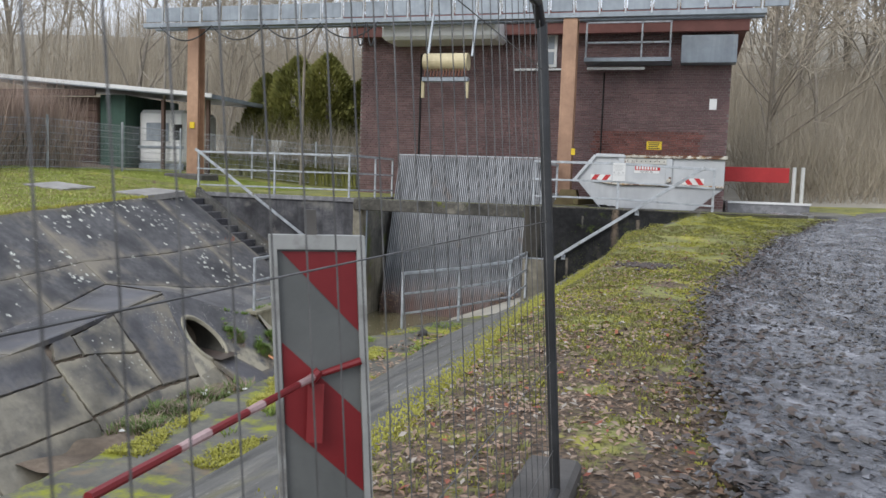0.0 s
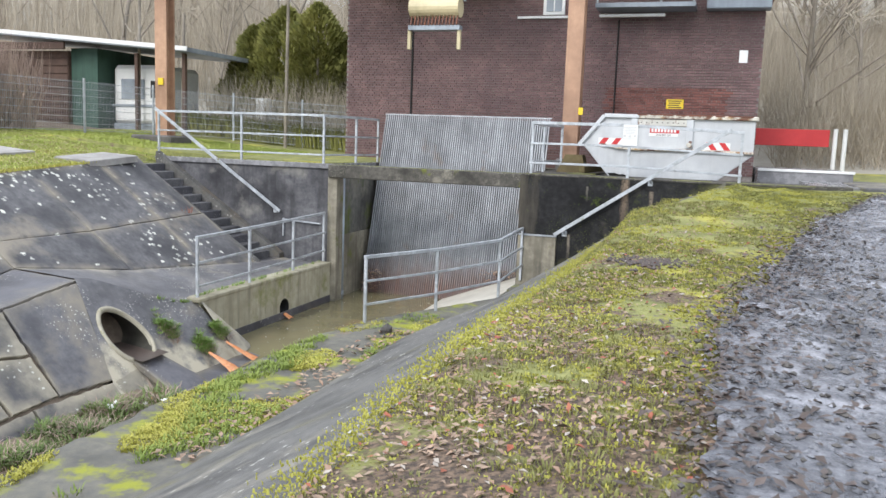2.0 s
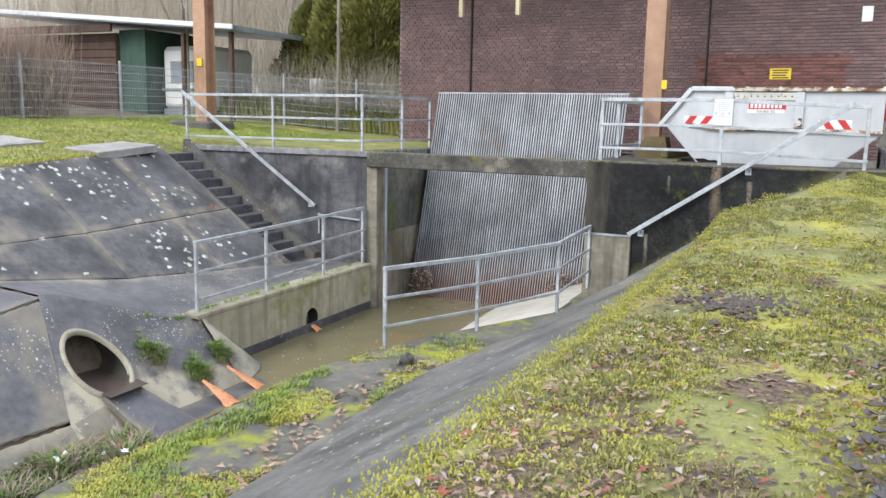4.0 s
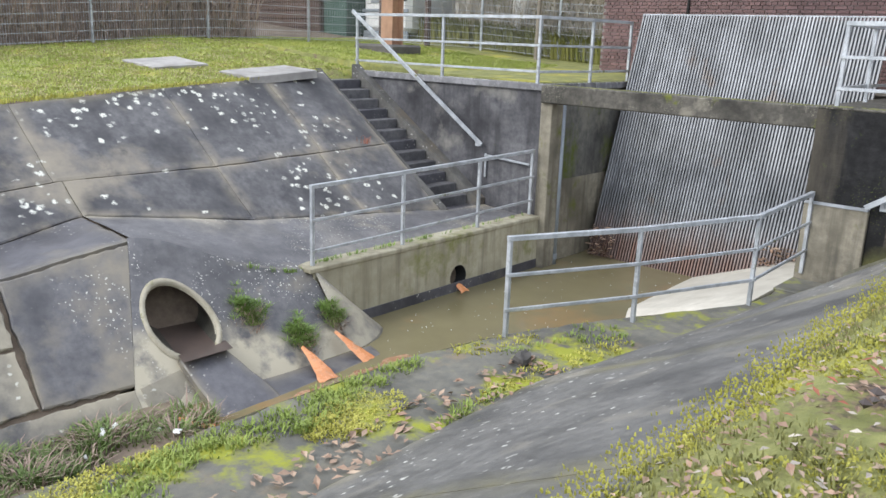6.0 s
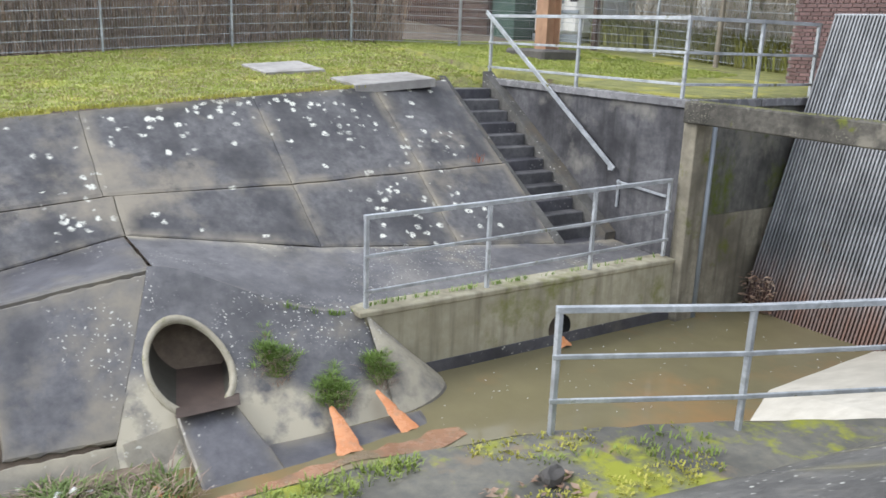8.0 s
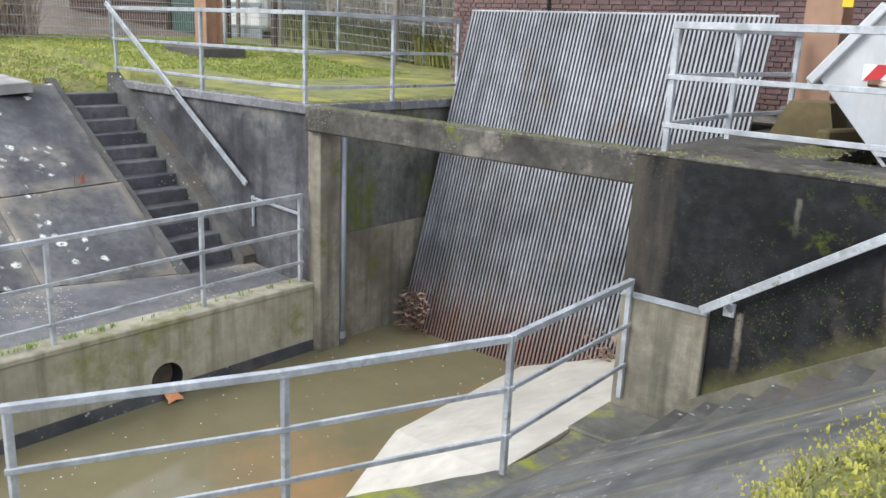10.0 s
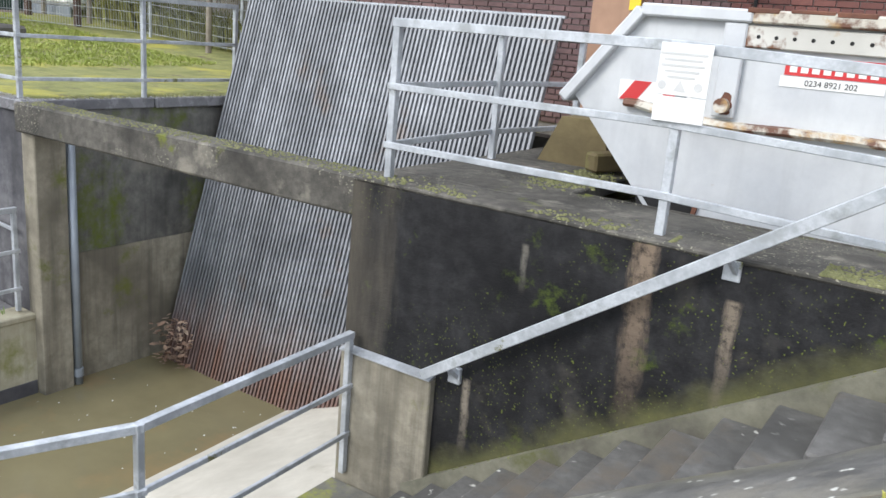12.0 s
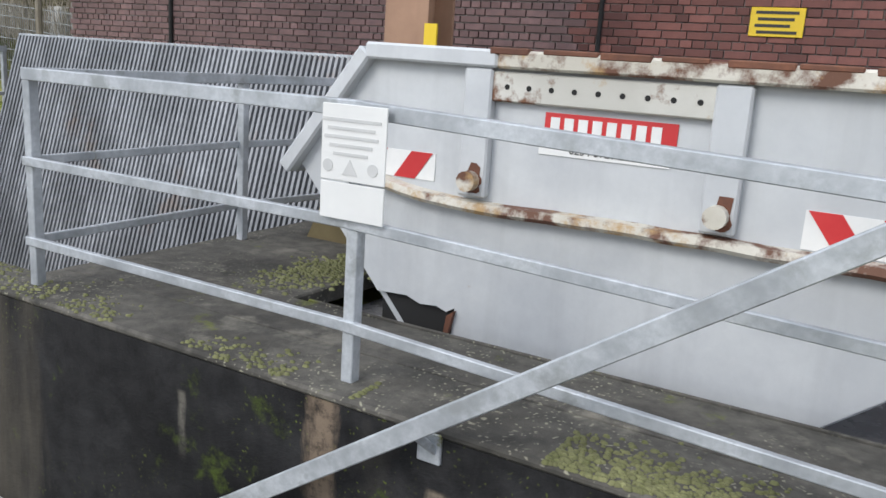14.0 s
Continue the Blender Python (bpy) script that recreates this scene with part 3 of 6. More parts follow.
# where lichen colonies have grown on the bank: x, y, spread, density
COLONIES = [(-9.9, 10.3, 0.45, 0.8), (-10.15, 11.2, 0.4, 0.65), (-10.25, 12.5, 0.5, 0.9), (-11.65, 13.6, 0.7, 0.65), (-11.85, 15.0, 0.8, 0.8), (-12.0, 16.4, 0.9, 0.75), (-11.3, 16.5, 0.9, 0.4), (-11.0, 17.7, 0.9, 0.42), (-10.25, 16.8, 0.6, 0.75), (-10.0, 17.5, 0.6, 0.7), (-9.65, 17.0, 0.7, 0.4), (-11.4, 11.8, 1.0, 0.15)]


def lichen_at(x, y):
    d = 0.05 + 0.1 * max(0.0, noise.noise((x * 0.7, y * 0.7, 3)))
    for cx, cy, r, k in COLONIES:
        d = max(d, k * math.exp(-((x - cx) ** 2 * 2.2 + (y - cy) ** 2) / (r * r)))
    if y < 9.5:
        d = max(d, 0.9 * (noise.noise((x * 1.1, y * 0.9, 8)) - 0.1))
    return d


bank = thing("bank_lining", "weathered concrete slab lining of the channel bank, lichen-spotted and cracked", "slope", "structure")


def on_slope(x, y):
    return (x, y, slope_z(x, y))


def soft(fn, y):
    """fn rounded off over half a metre."""
    return sum(fn(y + d) for d in (-0.28, -0.14, 0.0, 0.14, 0.28)) / 5


def on_berm(s, y):
    x = l2(y) + (soft(l3, y) - l2(y)) * s
    return (x, y, slope_z(l2(y), y) * (1 - s) + soft(l3z, y) * s)


UP = [-6, -3.5, -1.0, 1.5, 4.0, 6.4, 8.6, 10.75, 12.9, 15.4, 17.6, 19.2]
for y0, y1 in zip(UP, UP[1:]):
    quad_slab("slab", (on_slope(l1(y0), y0), on_slope(l1(y1), y1), (top_x(y1), y1, top_z(y1)), (top_x(y0), y0, top_z(y0))), bank, M_SLABD, gap=0.013 if y0 > 12 else 0.009, side=0.004)
MID = [-6, -2, 1.5, 4.4, 6.8, 8.6, 9.95, 11.25, 13.02, 15.4, 17.5, 19.25]
for y0, y1 in zip(MID, MID[1:]):
    quad_slab("slab", (on_slope(l2(y0), y0), on_slope(l2(y1), y1), on_slope(l1(y1), y1), on_slope(l1(y0), y0)), bank, M_SLABD, gap=0.014 if y0 > 12 else 0.01, side=0.004 if y0 > 12.5 else 0.01)
BERM = [-6, -1, 3, 6.5, 9.0, 11.42, 13.0]
for y0, y1 in zip(BERM, BERM[1:]):
    quad_slab("slab", (on_berm(1, y0), on_berm(1, y1), on_berm(0, y1), on_berm(0, y0)), bank, M_BERM, gap=0.012)


def face_pt(s, y):
    """On the steep lower face: s 0 at its head, 1 at its foot."""
    x, z = soft(l3, y), soft(l3z, y)
    return (x + (-7.0 - x) * s, y, z + (-3.45 - z) * s)


def face_slab(a, b, c, d, material=M_SLABL):
    """A slab of the face on four (s, y) corners, with broken edges."""
    quad_slab("slab", [face_pt(*q) for q in (a, b, c, d)], bank, material, gap=0.014, ragged=0.03)


LOW = [-6, -3, -0.5, 2, 4, 5.8, 7.6, 9.59]
for k, (y0, y1) in enumerate(zip(LOW, LOW[1:])):
    cut = 0.24 if k % 2 else 0.3
    face_slab((cut, y0), (cut, y1), (0, y1), (0, y0), M_FACES)
    face_slab((0.72, y0), (0.72, y1), (cut, y1), (cut, y0))
    face_slab((1.0, y0), (1.0, y1), (0.72, y1), (0.72, y0))
# small broken pieces at the head, then the wider slabs below them
face_slab((0.17, 9.62), (0.19, 10.2), (0.0, 10.23), (0.0, 9.8), M_FACES)
face_slab((0.2, 10.22), (0.37, 11.31), (0.018, 11.38), (0.018, 10.25))
face_slab((0.7, 9.6), (0.69, 10.48), (0.23, 10.45), (0.185, 9.6))
face_slab((0.69, 10.5), (0.69, 11.33), (0.385, 11.31), (0.24, 10.47))
face_slab((0.7, 11.34), (0.74, 12.31), (0.018, 12.96), (0.018, 11.4), M_FACES)
face_slab((1.0, 9.6), (1.0, 10.8), (0.705, 10.8), (0.71, 9.6))
face_slab((1.0, 10.82), (1.0, 12.3), (0.75, 12.3), (0.7, 10.82))
face_slab((0.98, 12.32), (0.98, 12.92), (0.72, 12.9), (0.75, 12.32))

# the smooth concrete round the culvert mouth, and the berm that runs into it
PIPE_Y, PIPE_R = 13.12, 0.4
PIPE_S = 0.48


def worn(name, v, f, wear, material, parent, label=""):
    ob = raw(name, v, f, material, parent, label, smooth=True)
    ob.data.attributes.new("wear", "FLOAT", "POINT").data.foreach_set("value", wear)
    return ob


def washed(p, s):
    """How far floods have scoured the face clean: more towards its foot."""
    return min(1.0, max(0.0, (s - 0.5 + 0.35 * noise.noise(p * 1.3)) / 0.2)) * 1.6


def pipe_slab():
    n_, rings = 88, 10
    v, f, wear = [], [], []
    head, foot = Vector(face_pt(0, PIPE_Y)), Vector(face_pt(1, PIPE_Y))
    run = (foot - head).length
    y1, s0, s1 = 15.22, -0.01, 1.0
    for ring in range(rings + 1):
        t = (ring / rings) ** 1.3
        for k in range(n_):
            an = 2 * math.pi * k / n_
            cy, sy = math.cos(an), math.sin(an)
            ey, es = PIPE_Y + PIPE_R * 1.1 * cy, PIPE_S + PIPE_R * 1.1 * 1.28 / run * sy
            m_ = max(abs(cy), abs(sy))
            rs = PIPE_S + (sy / m_) * ((s1 - PIPE_S) if sy > 0 else (PIPE_S - s0))
            y0 = 12.95 - 0.888 * max(0.0, rs)
            ry = PIPE_Y + (cy / m_) * ((y1 - PIPE_Y) if cy > 0 else (PIPE_Y - y0))
            y, s = ey + (ry - ey) * t, es + (rs - es) * t
            p = Vector(face_pt(s, y))
            wear.append(washed(p, s))
            v.append(p + Vector((0.8, 0, 0.6)) * (0.018 * noise.noise(p * 2.2) + 0.006 * noise.noise(p * 9)))
    for ring in range(rings):
        for k in range(n_):
            a, b = ring * n_ + k, ring * n_ + (k + 1) % n_
            f.append((a, b, b + n_, a + n_))
    worn("mouth_face", v, f, wear, M_FACE, bank, "scoured concrete round the culvert mouth")
    v, f, wear = [], [], []
    ys = np.linspace(13.02, 20.38, 60)
    for y in ys:
        for i in range(9):
            s = 0.015 + 1.03 * i / 8
            p = Vector(on_berm(min(s, 1.0), float(y))) - Vector((0, 0, 0.02 if s > 1 else 0))
            wear.append(0.5 * max(0.0, noise.noise(p * 0.9)) + (0.5 if i in (0, 8) else 0.0))
            v.append(p + Vector((0, 0, 0.012 * noise.noise(p * 2.2))))
    for j in range(len(ys) - 1):
        for i in range(8):
            a = j * 9 + i
            f.append((a, a + 1, a + 10, a + 9))
    worn("berm_band", v, f, wear, M_FACE, bank, "smooth dark concrete band above the face")
    # rounded end of the face, turning in to the ledge
    c = Vector((-7.93, 15.2, -2.4))
    for nm, r0, r1, mt in (("rounded_end", 0.0, 0.86, M_FACE), ("wet_toe", 0.8, 1.12, M_BERM)):
        v, f, wear = [], [], []
        for j in range(25):
            th = math.radians(-2 + 108 * j / 24)
            for i in range(9):
                r = r0 + (r1 - r0) * i / 8
                lift = 0.012 if nm == "wet_toe" and i < 8 else 0.0
                p = c + Vector((0.93 * r * math.cos(th), 1.15 * r * math.sin(th), -1.05 * r + (0.03 * math.sin(th * 2)) - lift * 0.5))
                v.append(p + Vector((0.015, 0.01, 0.012)) * noise.noise(p * 3))
                wear.append(0.85)
        for j in range(24):
            for i in range(8):
                a = j * 9 + i
                f.append((a, a + 9, a + 10, a + 1))
        worn(nm, v, f, wear, mt, bank, "rounded concrete end of the face" if mt is M_FACE else "dark wet foot at the waterline")


pipe_slab()

culvert = thing("culvert_pipe", "round concrete culvert pipe opening with a pale rim in the bank", "pipe", "structure")


def culvert_parts():
    head, foot = Vector(face_pt(0, PIPE_Y)), Vector(face_pt(1, PIPE_Y))
    run = (foot - head).length
    n_ = 40
    v, f = [], []
    rows = ((1.13, 0.005), (1.1, 0.03), (0.99, 0.035), (0.96, -0.03))
    for k in range(n_):
        an = 2 * math.pi * k / n_
        for r, out in rows:
            p = Vector(face_pt(0.48 + PIPE_R * r * 1.28 / run * math.sin(an), PIPE_Y + PIPE_R * r * math.cos(an)))
            v.append(p + Vector((out * 0.7, 0, out * 0.7)))
    for k in range(n_):
        for i in range(3):
            a, b = k * 4 + i, ((k + 1) % n_) * 4 + i
            f.append((a, a + 1, b + 1, b))
    raw("rim", v, f, M_RIM, culvert, "pale broken concrete rim", smooth=True)
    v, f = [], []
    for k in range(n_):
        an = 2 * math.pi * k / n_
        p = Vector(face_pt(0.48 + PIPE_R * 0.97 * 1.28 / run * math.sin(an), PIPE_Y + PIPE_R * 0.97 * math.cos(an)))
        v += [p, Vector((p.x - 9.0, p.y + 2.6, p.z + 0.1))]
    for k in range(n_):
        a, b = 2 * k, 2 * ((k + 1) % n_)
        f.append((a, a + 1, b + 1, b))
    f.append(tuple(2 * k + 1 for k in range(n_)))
    # the bore's darkness is partly in this wall's colour
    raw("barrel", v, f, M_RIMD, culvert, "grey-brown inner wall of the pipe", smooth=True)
    q = Vector(face_pt(0.66, PIPE_Y))
    sx, sy = -9.0, 2.6
    v = [(q.x + 0.25, PIPE_Y - 0.3, q.z + 0.02), (q.x + 0.25, PIPE_Y + 0.34, q.z + 0.02), (q.x + sx, PIPE_Y + 0.34 + sy, q.z + 0.12), (q.x + sx, PIPE_Y - 0.3 + sy, q.z + 0.12)]
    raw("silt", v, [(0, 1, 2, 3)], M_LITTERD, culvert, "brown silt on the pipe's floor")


culvert_parts()
quad_slab("apron", ((-6.3, 12.85, -3.5), (-6.3, 13.8, -3.5), (-7.5, 13.45, -2.86), (-7.5, 12.85, -2.86)), culvert, M_BERM, label="wet dark concrete chute below the pipe")
quad_slab("wet_floor", ((-6.3, 13.5, -3.34), (-6.4, 15.35, -3.34), (-7.08, 15.45, -3.27), (-7.12, 13.42, -3.25)), bank, M_BERM, gap=0.004, label="dark wet concrete at the foot of the face")

water = sheet("water", lambda y: -8.2, lambda y: edge_x(y) + 0.3, 9.0, 24, lambda x, y: WATER + 0.006 * noise.noise((x * 2, y * 2, 0)), 40, 90, M_WATER, "still muddy brown water in front of the rack", "water")
for nm, fn0, fn1, y0, y1 in (("ochre_stream", lambda y: -6.54 + 0.05 * math.sin(y * 2), lambda y: -6.36 + 0.08 * math.sin(y * 3), 12.4, 15.6),):
    sheet(nm, fn0, fn1, y0, y1, lambda x, y: WATER + 0.008, 6, 60, M_OCHRED, "orange iron-stained trickle along the channel edge", "stream", kind="stuff", ragged=0.12)

ledge = thing("ledge_wall", "algae-green concrete ledge wall with a small drain hole", "wall", "structure")
DRAIN = (18.2, -3.06, 0.2)


def ledge_face():
    """Front face round the drain hole, plus top and end."""
    y0, y1, z0, z1 = 15.2, 20.4, -4.1, -2.36
    n_ = 24
    v, f = [], []
    cy, cz, r = DRAIN
    for t in (0, 1):
        for k in range(n_):
            an = 2 * math.pi * k / n_
            c, s = math.cos(an), math.sin(an)
            m_ = max(abs(c), abs(s))
            if t == 0:
                v.append((-7.92, cy + r * c, cz + r * s))
            else:
                v.append((-7.92, cy + c / m_ * ((y1 - cy) if c > 0 else (cy - y0)), cz + s / m_ * ((z1 - cz) if s > 0 else (cz - z0))))
    for k in range(n_):
        f.append((k, (k + 1) % n_, n_ + (k + 1) % n_, n_ + k))
    raw("face", v, f, M_LEDGE, ledge)
    part("cap", boxed(-8.25, -7.9, y0 - 0.1, y1, z1 - 0.05, z1 + 0.02, bevel=0.012), M_LEDGE, ledge, "mossy worn ledge top")
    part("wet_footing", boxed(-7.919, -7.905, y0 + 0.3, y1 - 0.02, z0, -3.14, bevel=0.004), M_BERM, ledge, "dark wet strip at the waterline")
    part("core", boxed(-8.25, -7.93, y0, cy - r - 0.02, z0, z1 - 0.05), M_LEDGE, ledge)
    part("core", boxed(-8.25, -7.93, cy + r + 0.02, y1, z0, z1 - 0.05), M_LEDGE, ledge)
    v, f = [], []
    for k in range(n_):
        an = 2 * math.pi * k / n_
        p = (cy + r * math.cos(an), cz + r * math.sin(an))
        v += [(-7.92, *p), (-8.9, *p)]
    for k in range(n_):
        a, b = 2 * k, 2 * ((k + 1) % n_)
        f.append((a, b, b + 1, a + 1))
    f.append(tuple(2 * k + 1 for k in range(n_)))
    # near-black wall paints the shade inside the drain
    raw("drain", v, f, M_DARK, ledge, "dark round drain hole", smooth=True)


ledge_face()

# right berm and slope
slope = thing("slope_lining", "grey concrete slope below the grass with moss and pale lichen flecks", "slope", "structure")
RS = [-6, -3, 0, 2.5, 5, 8, 11.3, 14.2, 16.2, 17, 17.5, 18.5, 19.27]
for y0, y1 in zip(RS, RS[1:]):
    quad_slab("slab", ((toe_x(y0), y0, -2.45), (toe_x(y1), y1, -2.45), (brow_x(y1) + 0.1, y1, brow_z(y1) + 0.0), (brow_x(y0) + 0.1, y0, brow_z(y0) + 0.0)), slope, M_SLOPE, gap=0.006, bulge=0.02)
sheet("berm", edge_x, lambda y: toe_x(y) + 0.05, -6, 20.2, lambda x, y: -2.46 + 0.03 * noise.noise((x * 1.5, y * 1.5, 1)) + 0.02 * noise.noise((x * 6, y * 6, 1)), 16, 160, M_MOSSY, "mossy concrete berm along the water", "berm", ragged=0.05)
raw("berm_edge", [p for y in np.arange(-6, 20.3, 0.5) for p in ((edge_x(y), y, -2.46), (edge_x(y) - 0.12, y, -4.0))], [(2 * i, 2 * i + 1, 2 * i + 3, 2 * i + 2) for i in range(len(np.arange(-6, 20.3, 0.5)) - 1)], M_LEDGE)
tagged(bpy.data.objects["berm_edge"], "concrete channel edge below the berm", "wall", kind="structure")
ramp_slab = thing("white_ramp", "pale new concrete ramp sloping into the water beside the rack", "slope", "structure")
RAMP = [(-4.25, 16.8, -2.5), (-3.3, 18.35, -2.45), (-3.3, 22.2, -2.45), (-5.75, 22.2, -3.36), (-5.65, 19.6, -3.36), (-4.75, 17.6, -3.36)]
bm = bmesh.new()
f_ = [bm.verts.new(p) for p in RAMP]
g_ = [bm.verts.new((p[0], p[1], -4.1)) for p in RAMP]
for tri in ((0, 1, 5), (1, 4, 5), (1, 2, 3), (1, 3, 4)):
    bm.faces.new([f_[k] for k in tri])
for k in range(6):
    bm.faces.new((f_[k], g_[k], g_[(k + 1) % 6], f_[(k + 1) % 6]))
bmesh.ops.recalc_face_normals(bm, faces=bm.faces)
part("ramp", bm, M_WHITE, ramp_slab)

# ---- headwall, beam, pit ----
head = thing("headwall", "black-stained mossy concrete headwall", "wall", "structure")
part("wall_panel", boxed(-12.75, -7.95, 20.42, 20.8, -4.2, -0.08), M_HEAD2, head)
part("pier", boxed(-8.02, -7.78, 20.39, 20.75, -4.2, -0.05, bevel=0.012), M_PIER, head, "pale streaked pier at the opening")
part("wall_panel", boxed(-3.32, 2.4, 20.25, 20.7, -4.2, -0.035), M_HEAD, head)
part("cap", boxed(-3.325, 2.4, 20.243, 20.7, -0.035, 0.003, bevel=0.012), M_TOP, head, "rough mossy wall top")
part("footing", boxed(-3.3, -2.46, 20.185, 20.26, -2.6, -1.33, bevel=0.01), M_PIER, head, "paler lower block of the pier")
part("drip_strip", prism(bmesh.new(), [(20.165, -1.335), (20.165, -1.325), (20.25, -1.305), (20.25, -1.33)], "x", -3.3, -2.46), M_GALV, head, "galvanised drip strip")
part("side_wall", boxed(-8.35, -7.95, 20.75, 24.2, -1.75, -0.06), M_INTAKE, head)
part("side_wall", boxed(-8.35, -7.94, 20.75, 24.2, -4.2, -1.754), M_PIER, head, "paler lower half of the intake wall")
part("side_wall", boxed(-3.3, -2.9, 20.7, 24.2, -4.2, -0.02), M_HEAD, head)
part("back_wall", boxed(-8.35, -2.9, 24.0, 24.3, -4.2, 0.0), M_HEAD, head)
part("beam", boxed(-7.98, -3.2, 20.3, 20.6, -0.32, -0.01, bevel=0.02), M_TOP, head, "mossy weathered crossbeam over the opening")
part("walkway", boxed(-12.9, -7.93, 20.36, 22.0, -0.12, 0.0, bevel=0.01), M_WALK, head, "wet grey walkway slab")
part("walkway", boxed(-8.6, -7.9, 22.003, 24.2, -0.12, 0.0, bevel=0.01), M_WALK, head)
part("platform", boxed(-3.33, 3.3, 20.703, 21.15, -0.10, 0.003, bevel=0.004), M_TOP, head, "mossy platform edge")
part("platform", boxed(-3.33, -2.0, 21.153, 25.61, -0.10, 0.0, bevel=0.01), M_TOP, head)
part("recess_floor", boxed(-2.0, 2.6, 21.153, 25.61, -0.5, -0.185), M_WALK, head, "sunken skip bay floor")
part("platform", boxed(2.603, 3.5, 21.153, 25.61, -0.3, 0.0, bevel=0.01), M_WALK, head)

# ---- stairs ----
def stairs(name, x_top, z_top, x_bot, z_bot, y0, y1, n_, label, kerbs):
    st = thing(name, label, "stairs", "structure")
    dx, dz = (x_bot - x_top) / n_, (z_bot - z_top) / n_
    for k in range(n_):
        xa, xb = sorted((x_top + dx * (k - 0.15), x_top + dx * (k + 1)))
        z = z_top + dz * (k + 1)
        part("step", boxed(xa, xb, y0, y1, z - 0.26, z, bevel=0.012), (M_SLABD if k % 3 else M_BERM) if name == "left_stairs" else M_STEP, st)
    for ya, yb, lift in kerbs:
        bm = bmesh.new()
        prism(bm, [(x_top, z_top + lift), (x_bot, z_bot + lift), (x_bot, z_bot - 0.3), (x_top, z_top - 0.3)], "y", ya, yb)
        part("kerb", bm, M_STEP if name == "left_stairs" else M_KERB, st, "concrete side kerb")
    return st


stairs("left_stairs", -12.75, 0.0, -9.2, -2.33, 19.36, 20.2, 13, "worn dark concrete stairs down the bank by the headwall", ((19.2, 19.36, 0.04), (20.2, 20.42, 0.12)))
stairs("right_stairs", 0.906, -0.044, -2.65, -2.274, 19.3, 20.18, 13, "grey concrete stairs beside the headwall", ((20.183, 20.245, 0.05),))

# ---- railings ----
def rail_thing(name, label, posts, z_foot, levels, w=0.055, lips=True):
    """Posts at (x, y) with a rail at each level between them; z_foot and levels may vary along."""
    ob = thing(name, label, "railing")
    hs = z_foot if isinstance(z_foot, (list, tuple)) else [z_foot] * len(posts)
    top = levels[0]
    for (x, y), z in zip(posts, hs):
        part("post", bar(bmesh.new(), (x, y, z - 0.05), (x, y, z + top), w * 0.9), M_GALV, ob)
    for i in range(len(posts) - 1):
        (xa, ya), (xb, yb) = posts[i], posts[i + 1]
        d = Vector((xb - xa, yb - ya, 0)).normalized()
        off = Vector((d.y, -d.x, 0)) * (w * 0.4)
        for k, lv in enumerate(levels):
            e = d * (0.04 if k else 0.03)
            p = Vector((xa, ya, hs[i] + lv)) - e + (off if k else Vector())
            q = Vector((xb, yb, hs[i + 1] + lv)) + e + (off if k else Vector())
            part("rail", bar(bmesh.new(), p, q, w * (1.05 if k == 0 else 0.5), w * (1.0 if k == 0 else 0.75)), M_GALV, ob)
    return ob


rail_thing("lower_left_railing", "galvanised three-bar steel railing on the ledge", [(-8.04, 15.25), (-8.04, 17.0), (-8.05, 18.8), (-8.05, 20.28)], [-2.35, -2.33, -2.30, -2.27], (1.1, 0.64, 0.21))
rail_thing("lower_right_railing", "galvanised three-bar steel railing along the water", [(-4.74, 15.28), (-3.99, 16.79), (-3.21, 18.33), (-3.2, 20.16)], [-2.44, -2.43, -2.36, -2.29], (1.1, 0.69, 0.29))
rail_thing("walkway_railing", "galvanised steel railing on the walkway", [(-12.8, 20.4), (-10.4, 20.42), (-8.2, 20.5), (-8.0, 21.9), (-8.0, 23.3)], 0.0, (1.13, 0.65, 0.2))
rail_thing("platform_railing", "galvanised steel railing with green algae patches on the platform edge", [(-3.0, 23.2), (-3.2, 22.0), (-3.13, 20.42), (-1.06, 20.41), (1.16, 20.4)], [0.0, 0.0, 0.0, 0.0, -0.09], (1.1, 0.66, 0.24), w=0.062)


def handrail(name, p, q, feet, label):
    ob = thing(name, label, "handrail")
    p, q = Vector(p), Vector(q)
    part("rail", bar(bmesh.new(), p, q, 0.035, 0.075), M_GALV, ob)
    for s in feet:
        m = p.lerp(q, s)
        bm = bmesh.new()
        bar(bm, m + Vector((0, 0.0, -0.03)), m + Vector((0.02, 0.1, -0.12)), 0.03)
        box(bm, m.x - 0.05, m.x + 0.05, m.y + 0.09, m.y + 0.12, m.z - 0.17, m.z - 0.05, bevel=0.004)
        part("bracket", bm, M_GALV, ob)
    return ob


handrail("stair_handrail", (-2.5, 20.13, -1.28), (0.95, 20.16, 1.065), (0.06, 0.56), "sloping galvanised flat-bar handrail above the steps")
handrail("stair_handrail", (-12.85, 20.3, 1.2), (-9.27, 20.33, -1.2), (0.95,), "sloping galvanised handrail beside the bank stairs")

# ---- trash rack ----
rack = thing("trash_rack", "inclined steel bar screen in the intake, rusty at its foot", "screen")
N_BARS = 78
for k in range(N_BARS):
    x = -7.78 + (7.78 - 3.36) * k / (N_BARS - 1)
    part("bar", bar(bmesh.new(), (x, 21.75, -4.15), (x, 23.38, 1.28), 0.028, 0.055, bevel=0), M_BAR, rack)
part("top_edge", bar(bmesh.new(), (-7.82, 23.4, 1.29), (-3.32, 23.4, 1.29), 0.06, 0.03), M_GALV, rack)
part("backing", bar(bmesh.new(), (-5.57, 21.84, -4.1), (-5.57, 23.43, 1.22), 4.4, 0.03), M_BACK, rack, "grey sheet seen between the bars")

